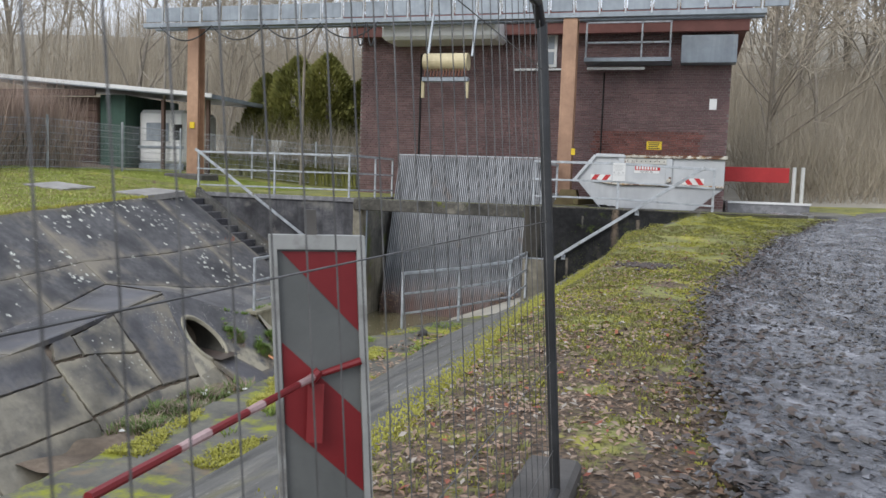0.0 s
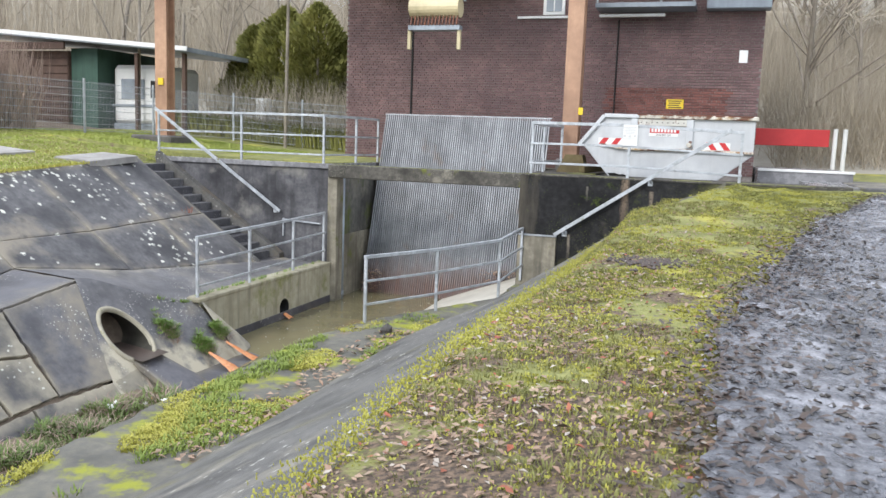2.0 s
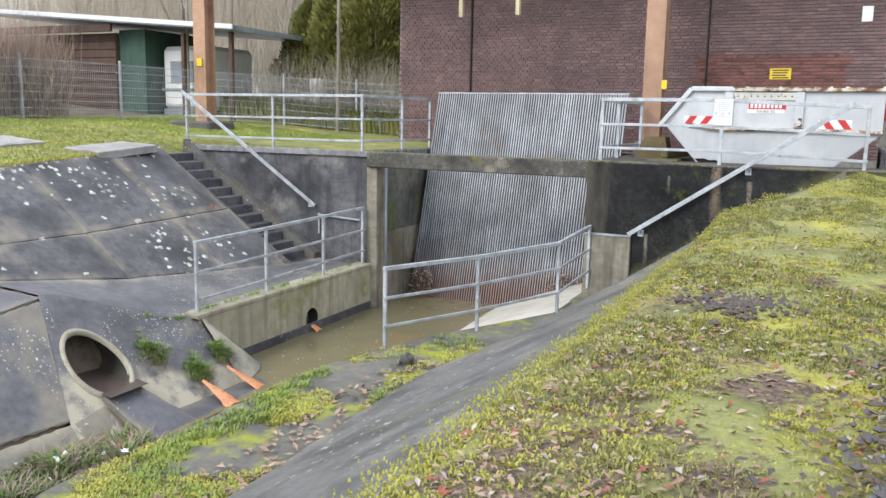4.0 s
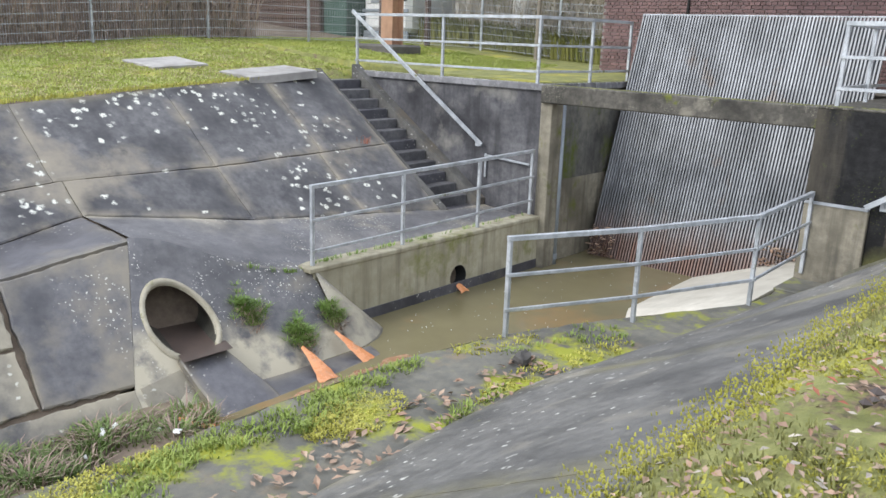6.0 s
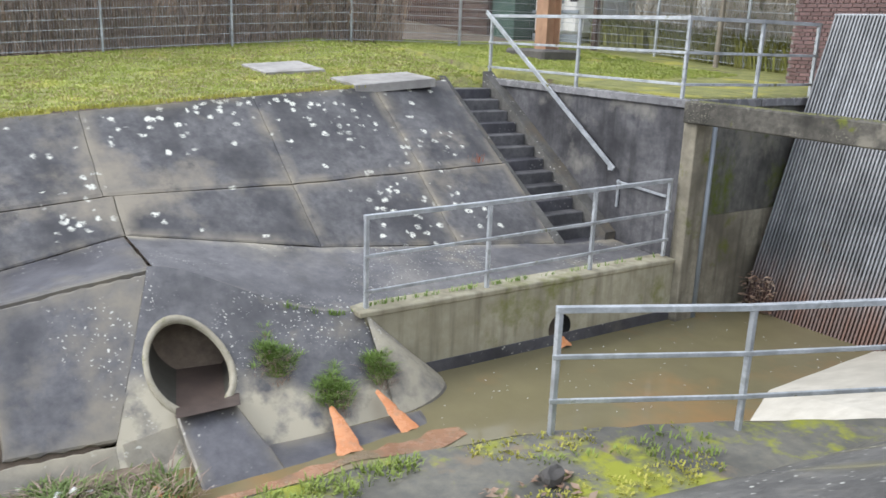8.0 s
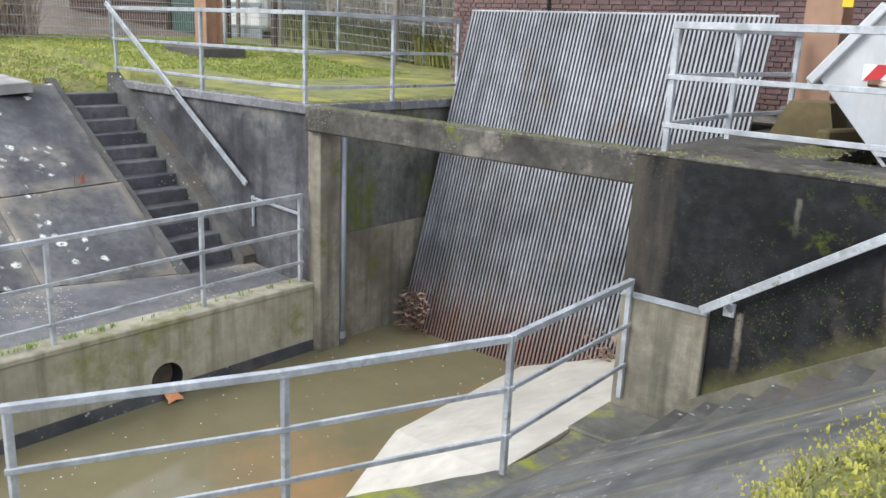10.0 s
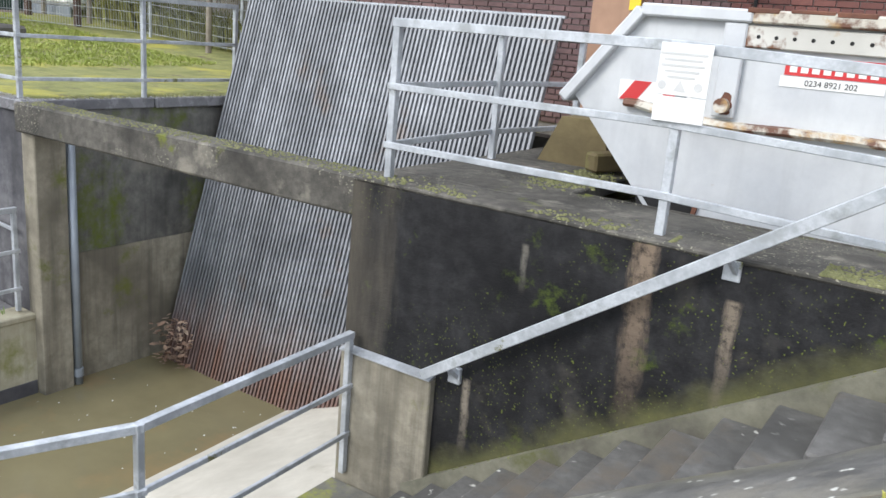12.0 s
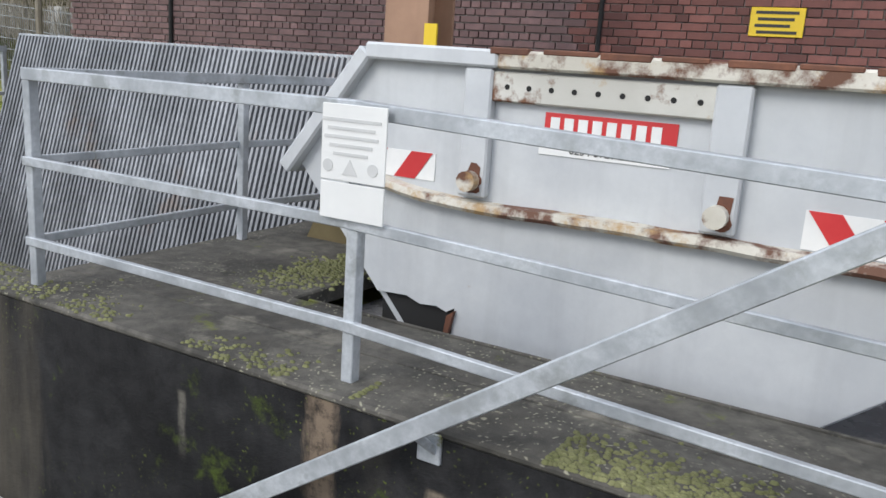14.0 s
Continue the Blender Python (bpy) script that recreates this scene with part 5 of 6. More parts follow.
shed = thing("garden_shed", "dark brown wooden garden shed with a low pale-edged roof", "shed")
part("wall", boxed(-27, -21.25, 26.5, 30, 0.3, 3.3), M_BROWNP, shed)
part("roof", prism(bmesh.new(), [(-27.6, 4.1), (-15.9, 3.2), (-15.9, 3.35), (-27.6, 4.28)], "y", 25.9, 30.5), M_GREYM, shed)
for k in range(11):
    part("board", boxed(-27, -21.27, 26.46, 26.5, 0.35 + k * 0.27, 0.59 + k * 0.27, bevel=0.01), M_BROWNP, shed)
part("roof_edge", bar(bmesh.new(), (-27.6, 25.88, 4.22), (-15.9, 25.88, 3.3), 0.05, 0.14), M_WPAINT, shed)
part("green_wall", boxed(-21.23, -20.1, 26.6, 30, 0.3, 3.4), M_GREENP, shed)
cv = thing("white_caravan", "white caravan under the shed roof", "caravan")
part("body", boxed(-20.0, -17.9, 27.2, 29.5, 0.8, 2.9, bevel=0.15), M_WPAINT, cv)
part("window", boxed(-19.6, -18.6, 27.17, 27.21, 1.7, 2.4, bevel=0.02), M_GREYM, cv)
part("window", boxed(-18.35, -18.0, 27.17, 27.21, 1.75, 2.35, bevel=0.02), M_DARK, cv)
part("skirt", boxed(-19.95, -17.95, 27.19, 27.26, 0.45, 0.85, bevel=0.02), M_GREYM, cv, "grey skirt along the foot of the caravan")
part("trim", boxed(-19.98, -17.92, 27.165, 27.199, 1.42, 1.52, bevel=0.01), M_GREYM, cv)
part("eaves_board", boxed(-27.2, -21.0, 26.0, 26.1, 3.3, 3.55, bevel=0.01), M_BROWNP, shed, "dark board under the roof edge")
box_ob = thing("white_cabinet", "small white cabinet standing in the garden", "cabinet")
part("body", boxed(-15.0, -14.55, 28.6, 29.0, 0.7, 1.9, bevel=0.02), M_WPAINT, box_ob)
part("door", boxed(-14.97, -14.58, 28.57, 28.597, 0.75, 1.85, bevel=0.01), M_WPAINT, box_ob)
for x, h in ((-18.7, 5.6), (-16.9, 4.6), (-12.9, 6.3)):
    po = thing("garden_pole", "thin grey-brown wooden pole in the garden", "pole")
    part("shaft", tube(bmesh.new(), (x, 27.0, land(x, 27.0) - 0.1), (x + 0.08, 27.0, h), 0.06, 0.045, n=8), M_BARK, po)
for x in (-18.3, -16.4):
    part("roof_post", boxed(x, x + 0.12, 26.3, 26.42, 0.3, 3.2), M_BROWNP, shed)

# ---- lids, rocks, pipes, debris ----
for a, b, y0, y1 in ((-13.1, -12.12, 17.2, 18.75), (-15.1, -13.9, 16.35, 17.5)):
    lid = thing("concrete_lid", "pale weathered concrete cover slab at the top of the bank", "slab")
    quad_slab("plate", [(x, y, max(land(x, y), top_z(y)) + 0.06) for x, y in ((b, y0), (b, y1), (a, y1), (a, y0))], lid, M_LID, thick=0.14, gap=0.002)
pad = thing("corner_pad", "mossy concrete pad at the foot of the pier", "slab", "structure")
part("slab", boxed(-3.32, -2.44, 19.45, 20.182, -2.7, -2.425, bevel=0.02), M_MOSSY, pad)
wb = thing("wall_bar", "short galvanised bar on the headwall above the ledge", "rail")
part("bar", bar(bmesh.new(), (-9.22, 20.38, -1.39), (-8.17, 20.36, -1.44), 0.035, 0.035), M_GALV, wb)
part("bracket", bar(bmesh.new(), (-9.2, 20.39, -1.36), (-9.2, 20.39, -1.8), 0.035), M_GALV, wb)
rock = thing("loose_rock", "dark loose rock on the mossy berm", "rock")
bm = bmesh.new()
bmesh.ops.create_icosphere(bm, subdivisions=2, radius=0.1, matrix=Matrix.Translation((-4.12, 14.74, -2.42)))
for v in bm.verts:
    v.co += Vector((1, 1, 0.7)) * 0.07 * noise.noise(v.co * 9)
part("stone", bm, M_STONE, rock)
dp = thing("drain_pipe", "blue-grey plastic downpipe in the corner of the intake", "pipe")
part("tube", tube(bmesh.new(), (-7.82, 20.82, -3.6), (-7.82, 20.82, -0.35), 0.05, n=14), M_GREYM, dp, smooth=True)
part("clamp", tube(bmesh.new(), (-7.82, 20.82, -3.2), (-7.82, 20.82, -3.1), 0.062, n=14), M_GREYM, dp)


def fan(name, head_, feet, width=0.05):
    """A thin tongue of slime from a point down to two foot points."""
    h = Vector(head_)
    a, b = Vector(feet[0]), Vector(feet[1])
    v, f = [], []
    n_ = 8
    side = (b - a).normalized() * width
    for k in range(n_ + 1):
        t = k / n_
        p, q = (h - side).lerp(a, t), (h + side).lerp(b, t)
        wob = Vector((0, 0.03 * noise.noise((k * 0.9, head_[1], 0)), 0))
        mid = (p + q) / 2 + Vector((0, 0, 0.025))
        v += [p + wob, mid + wob, q + wob]
    for k in range(n_):
        for i in range(2):
            c = k * 3 + i
            f.append((c, c + 1, c + 4, c + 3))
    return tagged(raw(name, v, f, M_OCHRE, smooth=True), "orange iron slime running down the concrete", "slime", kind="stuff")


fan("ochre_fan", (-7.22, 14.42, -3.07), ((-6.62, 14.2, -3.31), (-6.62, 14.5, -3.31)), 0.03)
fan("ochre_fan", (-7.25, 14.98, -3.02), ((-6.72, 15.0, -3.31), (-6.76, 15.25, -3.31)), 0.03)
fan("ochre_fan", (-7.9, DRAIN[0], DRAIN[1] - 0.13), ((-7.74, DRAIN[0] - 0.1, WATER + 0.02), (-7.74, DRAIN[0] + 0.1, WATER + 0.02)), 0.07)
fan("ochre_fan", (-6.95, 12.5, -3.28), ((-6.3, 12.4, -3.285), (-6.3, 12.8, -3.285)), 0.08)


# ---- plants ----
rng = np.random.default_rng(5)


def blades(name, centres, height, spread, per, material, label, category="grass", width=0.012, lean=0.6, parent=None):
    """Bent grass blades in tufts round the given centres."""
    n_ = len(centres)
    c = np.repeat(np.asarray(centres, float), per, axis=0)
    m = len(c)
    an, r = rng.uniform(0, 2 * np.pi, m), spread * np.sqrt(rng.uniform(0, 1, m))
    base = c + np.stack([r * np.cos(an), r * np.sin(an), np.zeros(m)], 1)
    h = height * rng.uniform(0.5, 1.25, m)
    out = np.stack([np.cos(an), np.sin(an), np.zeros(m)], 1) * (lean * h * rng.uniform(0.2, 1.2, m))[:, None]
    sd = np.stack([-np.sin(an), np.cos(an), np.zeros(m)], 1) * (width * rng.uniform(0.6, 1.3, m))[:, None]
    up = np.array([0, 0, 1.0])
    mid = base + out * 0.35 + up * (h * 0.65)[:, None]
    tip = base + out + up * (h * 0.9)[:, None]
    v = np.stack([base - sd, base + sd, mid + sd * 0.7, mid - sd * 0.7, tip], 1).reshape(-1, 3)
    me = bpy.data.meshes.new(name)
    k = np.arange(m) * 5
    faces = np.stack([k, k + 1, k + 2, k + 3], 1).tolist() + np.stack([k + 3, k + 2, k + 4], 1).tolist()
    me.from_pydata(v.tolist(), [], faces)
    me.materials.append(material)
    ob = new(name, me)
    if parent:
        ob.parent = parent
    return tagged(ob, label, category, kind="stuff")


def scatter(n_, x0, x1, y0, y1, keep=None, lift=0.0, fz=land):
    pts = []
    while len(pts) < n_:
        x, y = float(rng.uniform(x0, x1)), float(rng.uniform(y0, y1))
        if keep is None or keep(x, y):
            pts.append((x, y, fz(x, y) + lift))
    return pts


def on_bank(x, y):
    return brow_x(y) - 0.02 < x < road_left(y) + 0.15


def patch(x, y, s=0.9):
    return noise.noise((x * s, y * s, 2.0))


blades("bank_grass", scatter(5200, -1.1, 3.4, 2.0, 20.2, lambda x, y: on_bank(x, y) and patch(x, y) > -0.15 and rng.uniform() < lerp(y, (5, 0.3), (8.5, 1.0))), 0.036, 0.05, 8, M_BANKB, "short green grass tufts on the bank", width=0.005, lean=0.9)
blades("bank_moss", scatter(7500, -1.1, 3.4, 2.0, 20.2, lambda x, y: on_bank(x, y) and patch(x + 9, y) > -0.2 and rng.uniform() < lerp(y, (5, 0.15), (9, 1.0))), 0.018, 0.055, 9, M_YMOSS, "yellow-green moss cushions in the grass", "moss", width=0.007, lean=1.0)
blades("lawn_grass", scatter(14000, -18.5, -11.3, 8.5, 26, lambda x, y: (x < top_x(y) - 0.1 if y < 20.3 else x < -13.0 or (y > 22.1 and x < -9))), 0.04, 0.12, 6, M_LAWN, "mown green lawn grass", width=0.010, lean=0.8)
blades("lawn_straw", scatter(5200, -18.5, -11.3, 8.5, 20.2, lambda x, y: x < top_x(y) - 0.05 and patch(x, y, 0.6) > -0.25), 0.038, 0.13, 6, M_STRAW, "bleached straw among the lawn grass", width=0.008, lean=1.1)
blades("brow_grass", [(brow_x(y) + 0.05 * float(rng.normal()), y, brow_z(y) - 0.01) for y in np.arange(3, 17.5, 0.01)], 0.019, 0.12, 9, M_YMOSS, "mossy fringe along the concrete edge", "moss", width=0.007)
blades("edge_grass", [(top_x(y) + 0.06 * float(rng.normal()), y, top_z(y)) for y in np.arange(6, 19, 0.02)], 0.06, 0.05, 5, M_YMOSS, "grass fringe along the top of the slabs", width=0.008)
blades("berm_grass", scatter(800, -5.1, -3.6, 8, 16.5, lambda x, y: edge_x(y) + 0.05 < x < toe_x(y) and patch(x * 1.5, y * 0.7) > 0.12 and (y < 14.3 or rng.uniform() < 0.25), fz=lambda x, y: -2.46), 0.055, 0.07, 7, M_BLADE, "tufts of grass and moss on the berm", width=0.008, lean=1.0)
blades("berm_moss", scatter(2300, -5.1, -3.6, 7, 19, lambda x, y: edge_x(y) + 0.02 < x < toe_x(y) and patch(x * 1.5 + 5, y * 0.7) > 0.1 and (y < 14.2 or rng.uniform() < 0.2), fz=lambda x, y: -2.46), 0.03, 0.06, 7, M_YMOSS, "bright yellow moss on the berm", "moss", width=0.009, lean=1.0)


def plant(y, s_, r, label, h):
    """A dense tuft rooted in a joint, dead stalks hanging under it."""
    t = thing("wall_plant", label, "plant", at=(0, 0, 0))
    cs, ds = [], []
    for _ in range(70):
        yy, ss = y + r * float(rng.normal()) * 0.5, s_ + 0.05 * float(rng.normal()) + 0.12 * (rng.uniform() - 0.5)
        q = face_pt(ss, yy)
        cs.append((q[0] + 0.02, q[1], q[2] + 0.03))
        ds.append((q[0] + 0.06, q[1], q[2] - 0.05))
    blades("foliage", cs, h * 0.75, 0.06, 18, M_LEAFW, "", "", width=0.006, lean=1.7, parent=t)
    blades("dead_growth", ds[:40], 0.1, 0.08, 8, M_HEDGE, "brown dead stalks under the leaves", "", width=0.004, lean=1.6, parent=t)
    return t


M_LEAFW = mat("fresh_green_leaf", (0.17, 0.29, 0.055), (0.37, 0.50, 0.15), 3, 0.6, 0.0, big=0.2, island=0.45)
for y, s_, r, h in ((13.98, 0.42, 0.2, 0.08), (14.54, 0.62, 0.2, 0.09), (15.16, 0.48, 0.15, 0.09)):
    plant(y, s_, r, "green weeds rooted in a joint of the concrete slabs", h)
blades("dry_weed", [(-10.72 + 0.05 * float(rng.normal()), 18.62 + 0.08 * float(rng.normal()), slope_z(-10.72, 18.6)) for _ in range(4)], 0.16, 0.05, 5, M_REDL, "rust-brown dried weed in a slab joint", "weed", width=0.006, lean=0.6)
gully = [(float(rng.uniform(-7.25, -6.45)), float(y), 0.0) for y in rng.uniform(9.6, 12.7, 200)]
gully = [(x, y, -3.25 + 0.12 * patch(x, y, 2)) for x, y, _ in gully]
blades("gully_weeds", gully, 0.13, 0.12, 14, M_WEED, "green weeds and washed-up debris at the foot of the slabs", "plants", width=0.010, lean=1.3)
blades("gully_straw", gully[::2], 0.14, 0.2, 12, M_HEDGE, "dry straw and twigs among the weeds", "debris", width=0.008, lean=1.6)
sheet("gully_bed", lambda y: -7.3, lambda y: -6.2, 8, 12.6, lambda x, y: -3.24 + 0.1 * noise.noise((x * 2, y * 2, 5)), 8, 50, M_SOIL, "muddy silt at the foot of the slabs", "mud", ragged=0.15)
blades("joint_weeds", [(*face_pt(0.02, y)[:2], face_pt(0.02, y)[2] + 0.0) for y in rng.uniform(14.3, 15.2, 20)] + [(-8.08, float(y), -2.33) for y in rng.uniform(15.2, 20.2, 60)], 0.07, 0.04, 6, M_LEAFW, "small weeds in the joints", "weeds", width=0.006)


def leaves(name, pts, size, label, material=None):
    n_ = len(pts)
    c = np.asarray(pts, float)
    an = rng.uniform(0, 2 * np.pi, n_)
    L = size * rng.uniform(0.6, 1.4, n_)
    ux = np.stack([np.cos(an), np.sin(an), rng.normal(0, 0.25, n_)], 1) * L[:, None]
    uy = np.stack([-np.sin(an), np.cos(an), rng.normal(0, 0.25, n_)], 1) * (L * 0.55)[:, None]
    lift = np.stack([np.zeros(n_), np.zeros(n_), L * rng.uniform(0.0, 0.35, n_)], 1)
    v = np.stack([c - ux, c - uy * 0.9 + lift, c + ux, c + uy * 0.9 + lift], 1).reshape(-1, 3)
    k = np.arange(n_) * 4
    me = bpy.data.meshes.new(name)
    me.from_pydata(v.tolist(), [], np.stack([k, k + 1, k + 2], 1).tolist() + np.stack([k, k + 2, k + 3], 1).tolist())
    me.materials.append(material or M_LITTER)
    return tagged(new(name, me), label, "leaves", kind="stuff")


def litter_keep(x, y):
    d = math.exp(-max(0.0, y - 6.5) / 5.0)
    return on_bank(x, y) and rng.uniform() < d * (0.55 + 0.9 * patch(x, y, 1.4)) + 0.05


leaves("leaf_litter", scatter(6500, -1.0, 2.6, 1.0, 17, litter_keep, 0.022), 0.022, "brown and pale fallen leaves on the bank")
leaves("pale_leaves", scatter(800, -1.0, 2.6, 1.0, 14, litter_keep, 0.026), 0.022, "bleached pale leaves lying on the bank", M_PALEL)
leaves("red_leaves", scatter(420, -1.0, 2.6, 1.0, 14, litter_keep, 0.026), 0.025, "red-brown oak leaves lying on the bank", M_REDL)
leaves("verge_leaves", scatter(2600, -0.4, 3.5, 0.5, 19, lambda x, y: abs(x - road_left(y)) < abs(rng.normal()) * 0.28, 0.02, lambda x, y: max(land(x, y), road_z(x, y))), 0.03, "trodden dark leaves along the track's verge", M_LITTERD)
leaves("road_leaves", scatter(2200, 0.7, 5.5, 0.5, 15, lambda x, y: x > road_left(y) and rng.uniform() < math.exp(-(x - road_left(y)) / 1.2), 0.015, road_z), 0.032, "dark wet leaves on the gravel track", M_LITTERD)
leaves("berm_leaves", scatter(350, -4.6, -3.3, 9, 15, lambda x, y: abs(x - toe_x(y) + 0.15) < 0.35, 0.03, lambda x, y: -2.46 if x < toe_x(y) else -2.42), 0.045, "brown leaves gathered at the foot of the slope")


def pebbles(name, pts, size, material, label, category="stones"):
    n_ = len(pts)
    c = np.asarray(pts, float)
    d = np.array([(1, 0, 0), (-1, 0, 0), (0, 1, 0), (0, -1, 0), (0, 0, 0.7), (0, 0, -0.7)], float)
    s_ = size * rng.uniform(0.4, 1.5, (n_, 1, 1)) * rng.uniform(0.6, 1.3, (n_, 6, 1))
    v = (c[:, None, :] + d[None] * s_).reshape(-1, 3)
    tri = [(0, 2, 4), (2, 1, 4), (1, 3, 4), (3, 0, 4), (2, 0, 5), (1, 2, 5), (3, 1, 5), (0, 3, 5)]
    k = (np.arange(n_) * 6)[:, None, None] + np.array(tri)[None]
    me = bpy.data.meshes.new(name)
    me.from_pydata(v.tolist(), [], k.reshape(-1, 3).tolist())
    me.materials.append(material)
    return tagged(new(name, me), label, category, kind="stuff")


pebbles("road_gravel", scatter(11000, 0.6, 6, 0.5, 20, lambda x, y: road_left(y) - 0.1 < x < road_left(y) + 4.5, 0.004, road_z), 0.016, M_ROAD, "dark wet gravel and clods on the track", "gravel")


pebbles("road_clods", scatter(1500, 0.5, 4.5, 1.5, 13, lambda x, y: road_left(y) - 0.2 < x < road_left(y) + 1.8, 0.006, road_z), 0.022, M_STONE, "dark wet clods of mud on the track", "mud")


def cushions(name, pts, size, label):
    """Low domed moss cushions."""
    v, f = [], []
    for x, y, z in pts:
        r = size * float(rng.uniform(0.4, 1.6))
        b = len(v)
        k = 7
        for i in range(k):
            an = 2 * math.pi * i / k
            q = r * float(rng.uniform(0.75, 1.25))
            v.append((x + q * math.cos(an) * 1.3, y + q * math.sin(an), z - 0.004))
        for i in range(k):
            an = 2 * math.pi * i / k
            v.append((x + 0.65 * r * math.cos(an) * 1.3, y + 0.65 * r * math.sin(an), z + r * 0.5))
        v.append((x, y, z + r * 0.7))
        for i in range(k):
            j = (i + 1) % k
            f += [(b + i, b + j, b + k + j, b + k + i), (b + k + i, b + k + j, b + 2 * k)]
    return tagged(raw(name, v, f, M_MOSSC, smooth=True), label, "moss", kind="stuff")


cushions("platform_moss", [(float(x), 20.25 + abs(float(rng.normal())) * 0.14, 0.004) for x in np.concatenate([rng.uniform(-1.0, 2.6, 4200), rng.uniform(-3.3, -1.0, 500)]) if patch(float(x), 3.0, 2.5) + 0.5 * patch(float(x), 1.0, 9.0) > -0.1], 0.0095, "green moss cushions on the platform edge")
cushions("bay_moss", [(-2.25 + 0.12 * float(rng.normal()), 21.75 + 0.25 * float(rng.normal()), 0.002) for _ in range(700)], 0.011, "wet green moss on the platform beside the skip")
cushions("beam_moss", [(float(rng.uniform(-7.9, -3.3)), float(rng.uniform(20.32, 20.58)), -0.01) for _ in range(1100)], 0.0085, "moss cushions on the crossbeam")
cushions("kerb_moss", [(x, float(rng.uniform(20.19, 20.24)), -0.567 + 0.627 * x) for x in [float(rng.uniform(-2.6, 0.6)) for _ in range(60)]], 0.009, "moss along the stair kerb")
cushions("wall_top_moss", [(float(rng.uniform(-8.34, -7.96)), float(rng.uniform(20.8, 24.0)), 0.002) for _ in range(900)], 0.014, "yellow-green moss on the side wall")


# ---- trees, shrubs and brush ----
def limb(v, f, p, d, length, r0, r1, n_, bend, segs=3):
    """A tapered bent limb; gives its points and directions."""
    pts, rad = [p], [r0]
    for k in range(segs):
        d = (d + Vector(rng.normal(0, bend, 3))).normalized()
        p = p + d * (length / segs)
        pts.append(p)
        rad.append(r0 + (r1 - r0) * (k + 1) / segs)
    a = d.orthogonal().normalized()
    c = d.cross(a)
    b = len(v)
    for q, r in zip(pts, rad):
        for i in range(n_):
            an = 2 * math.pi * i / n_
            v.append(q + (a * math.cos(an) + c * math.sin(an)) * r)
    for k in range(segs):
        for i in range(n_):
            j = (i + 1) % n_
            f.append((b + k * n_ + i, b + k * n_ + j, b + (k + 1) * n_ + j, b + (k + 1) * n_ + i))
    return pts, d


def bare_tree(h, seed):
    t = thing("bare_tree", "leafless grey-brown deciduous tree with fine twigs", "tree", group="bare trees on the hillside")
    tv, tf, cv, cf_ = [], [], [], []
    pts, d = limb(tv, tf, Vector((0, 0, -0.3)), Vector((0, 0, 1)), h * 0.85, 0.0085 * h, 0.002 * h, 6, 0.05, 6)
    for k in range(17):
        s_ = float(rng.uniform(0.18, 0.98))
        i = min(5, int(s_ * 6))
        p = pts[i].lerp(pts[i + 1], s_ * 6 - i)
        an = float(rng.uniform(0, 2 * math.pi))
        dr = Vector((math.cos(an), math.sin(an), float(rng.uniform(0.8, 2.2)))).normalized()
        ln = h * (0.42 - 0.26 * s_) * float(rng.uniform(0.7, 1.2))
        p2, d2 = limb(tv if s_ < 0.5 else cv, tf if s_ < 0.5 else cf_, p, dr, ln, 0.0036 * h * (1.15 - s_), 0.001 * h, 4, 0.15, 3)
        for _ in range(6):
            j = int(rng.integers(1, 3))
            q = p2[j].lerp(p2[j + 1], float(rng.uniform(0, 1)))
            dd = (d2 + Vector(rng.normal(0, 0.6, 3)) + Vector((0, 0, 0.3))).normalized()
            p3, d3 = limb(cv, cf_, q, dd, ln * float(rng.uniform(0.3, 0.6)), 0.0016 * h, 0.0007 * h, 3, 0.2, 2)
            for _ in range(3):
                dd3 = (d3 + Vector(rng.normal(0, 0.6, 3))).normalized()
                limb(cv, cf_, p3[1].lerp(p3[2], float(rng.uniform(0, 1))), dd3, ln * 0.22, 0.0009 * h, 0.0004 * h, 3, 0.2, 1)
    raw("trunk", tv, tf, M_BARK, t, smooth=True)
    raw("crown", cv, cf_, M_TWIG, t, "fine bare twigs")
    return t


def forest():
    kinds = [bare_tree(h, k) for k, h in enumerate((13, 11, 15, 9))]
    spots = []
    while len(spots) < 170:
        if len(spots) < 110:
            x, y = float(rng.uniform(3, 34)), float(rng.uniform(40, 72))
            if x < 8 and y < 45:
                continue
        else:
            x, y = float(rng.uniform(-55, 3)), float(rng.uniform(40, 75))
        if all((x - a) ** 2 + (y - b) ** 2 > 3.0 for a, b in spots):
            spots.append((x, y))
    spots += [(-24.5, 33), (-21, 35), (-18, 34.5), (-27, 20), (-30, 26), (-24, 15), (3.5, 34), (5.5, 36), (8.5, 37), (12.6, 22), (14, 18), (4.4, 38)]
    for k, (x, y) in enumerate(spots):
        m = Matrix.Translation((x, y, land(x, y) - 0.1)) @ Matrix.Rotation(float(rng.uniform(0, 6.28)), 4, "Z") @ Matrix.Rotation(float(rng.normal(0, 0.04)), 4, "X")
        if k < 4:
            kinds[k].matrix_basis = m
        else:
            copy_thing(kinds[k % 4], m)


forest()


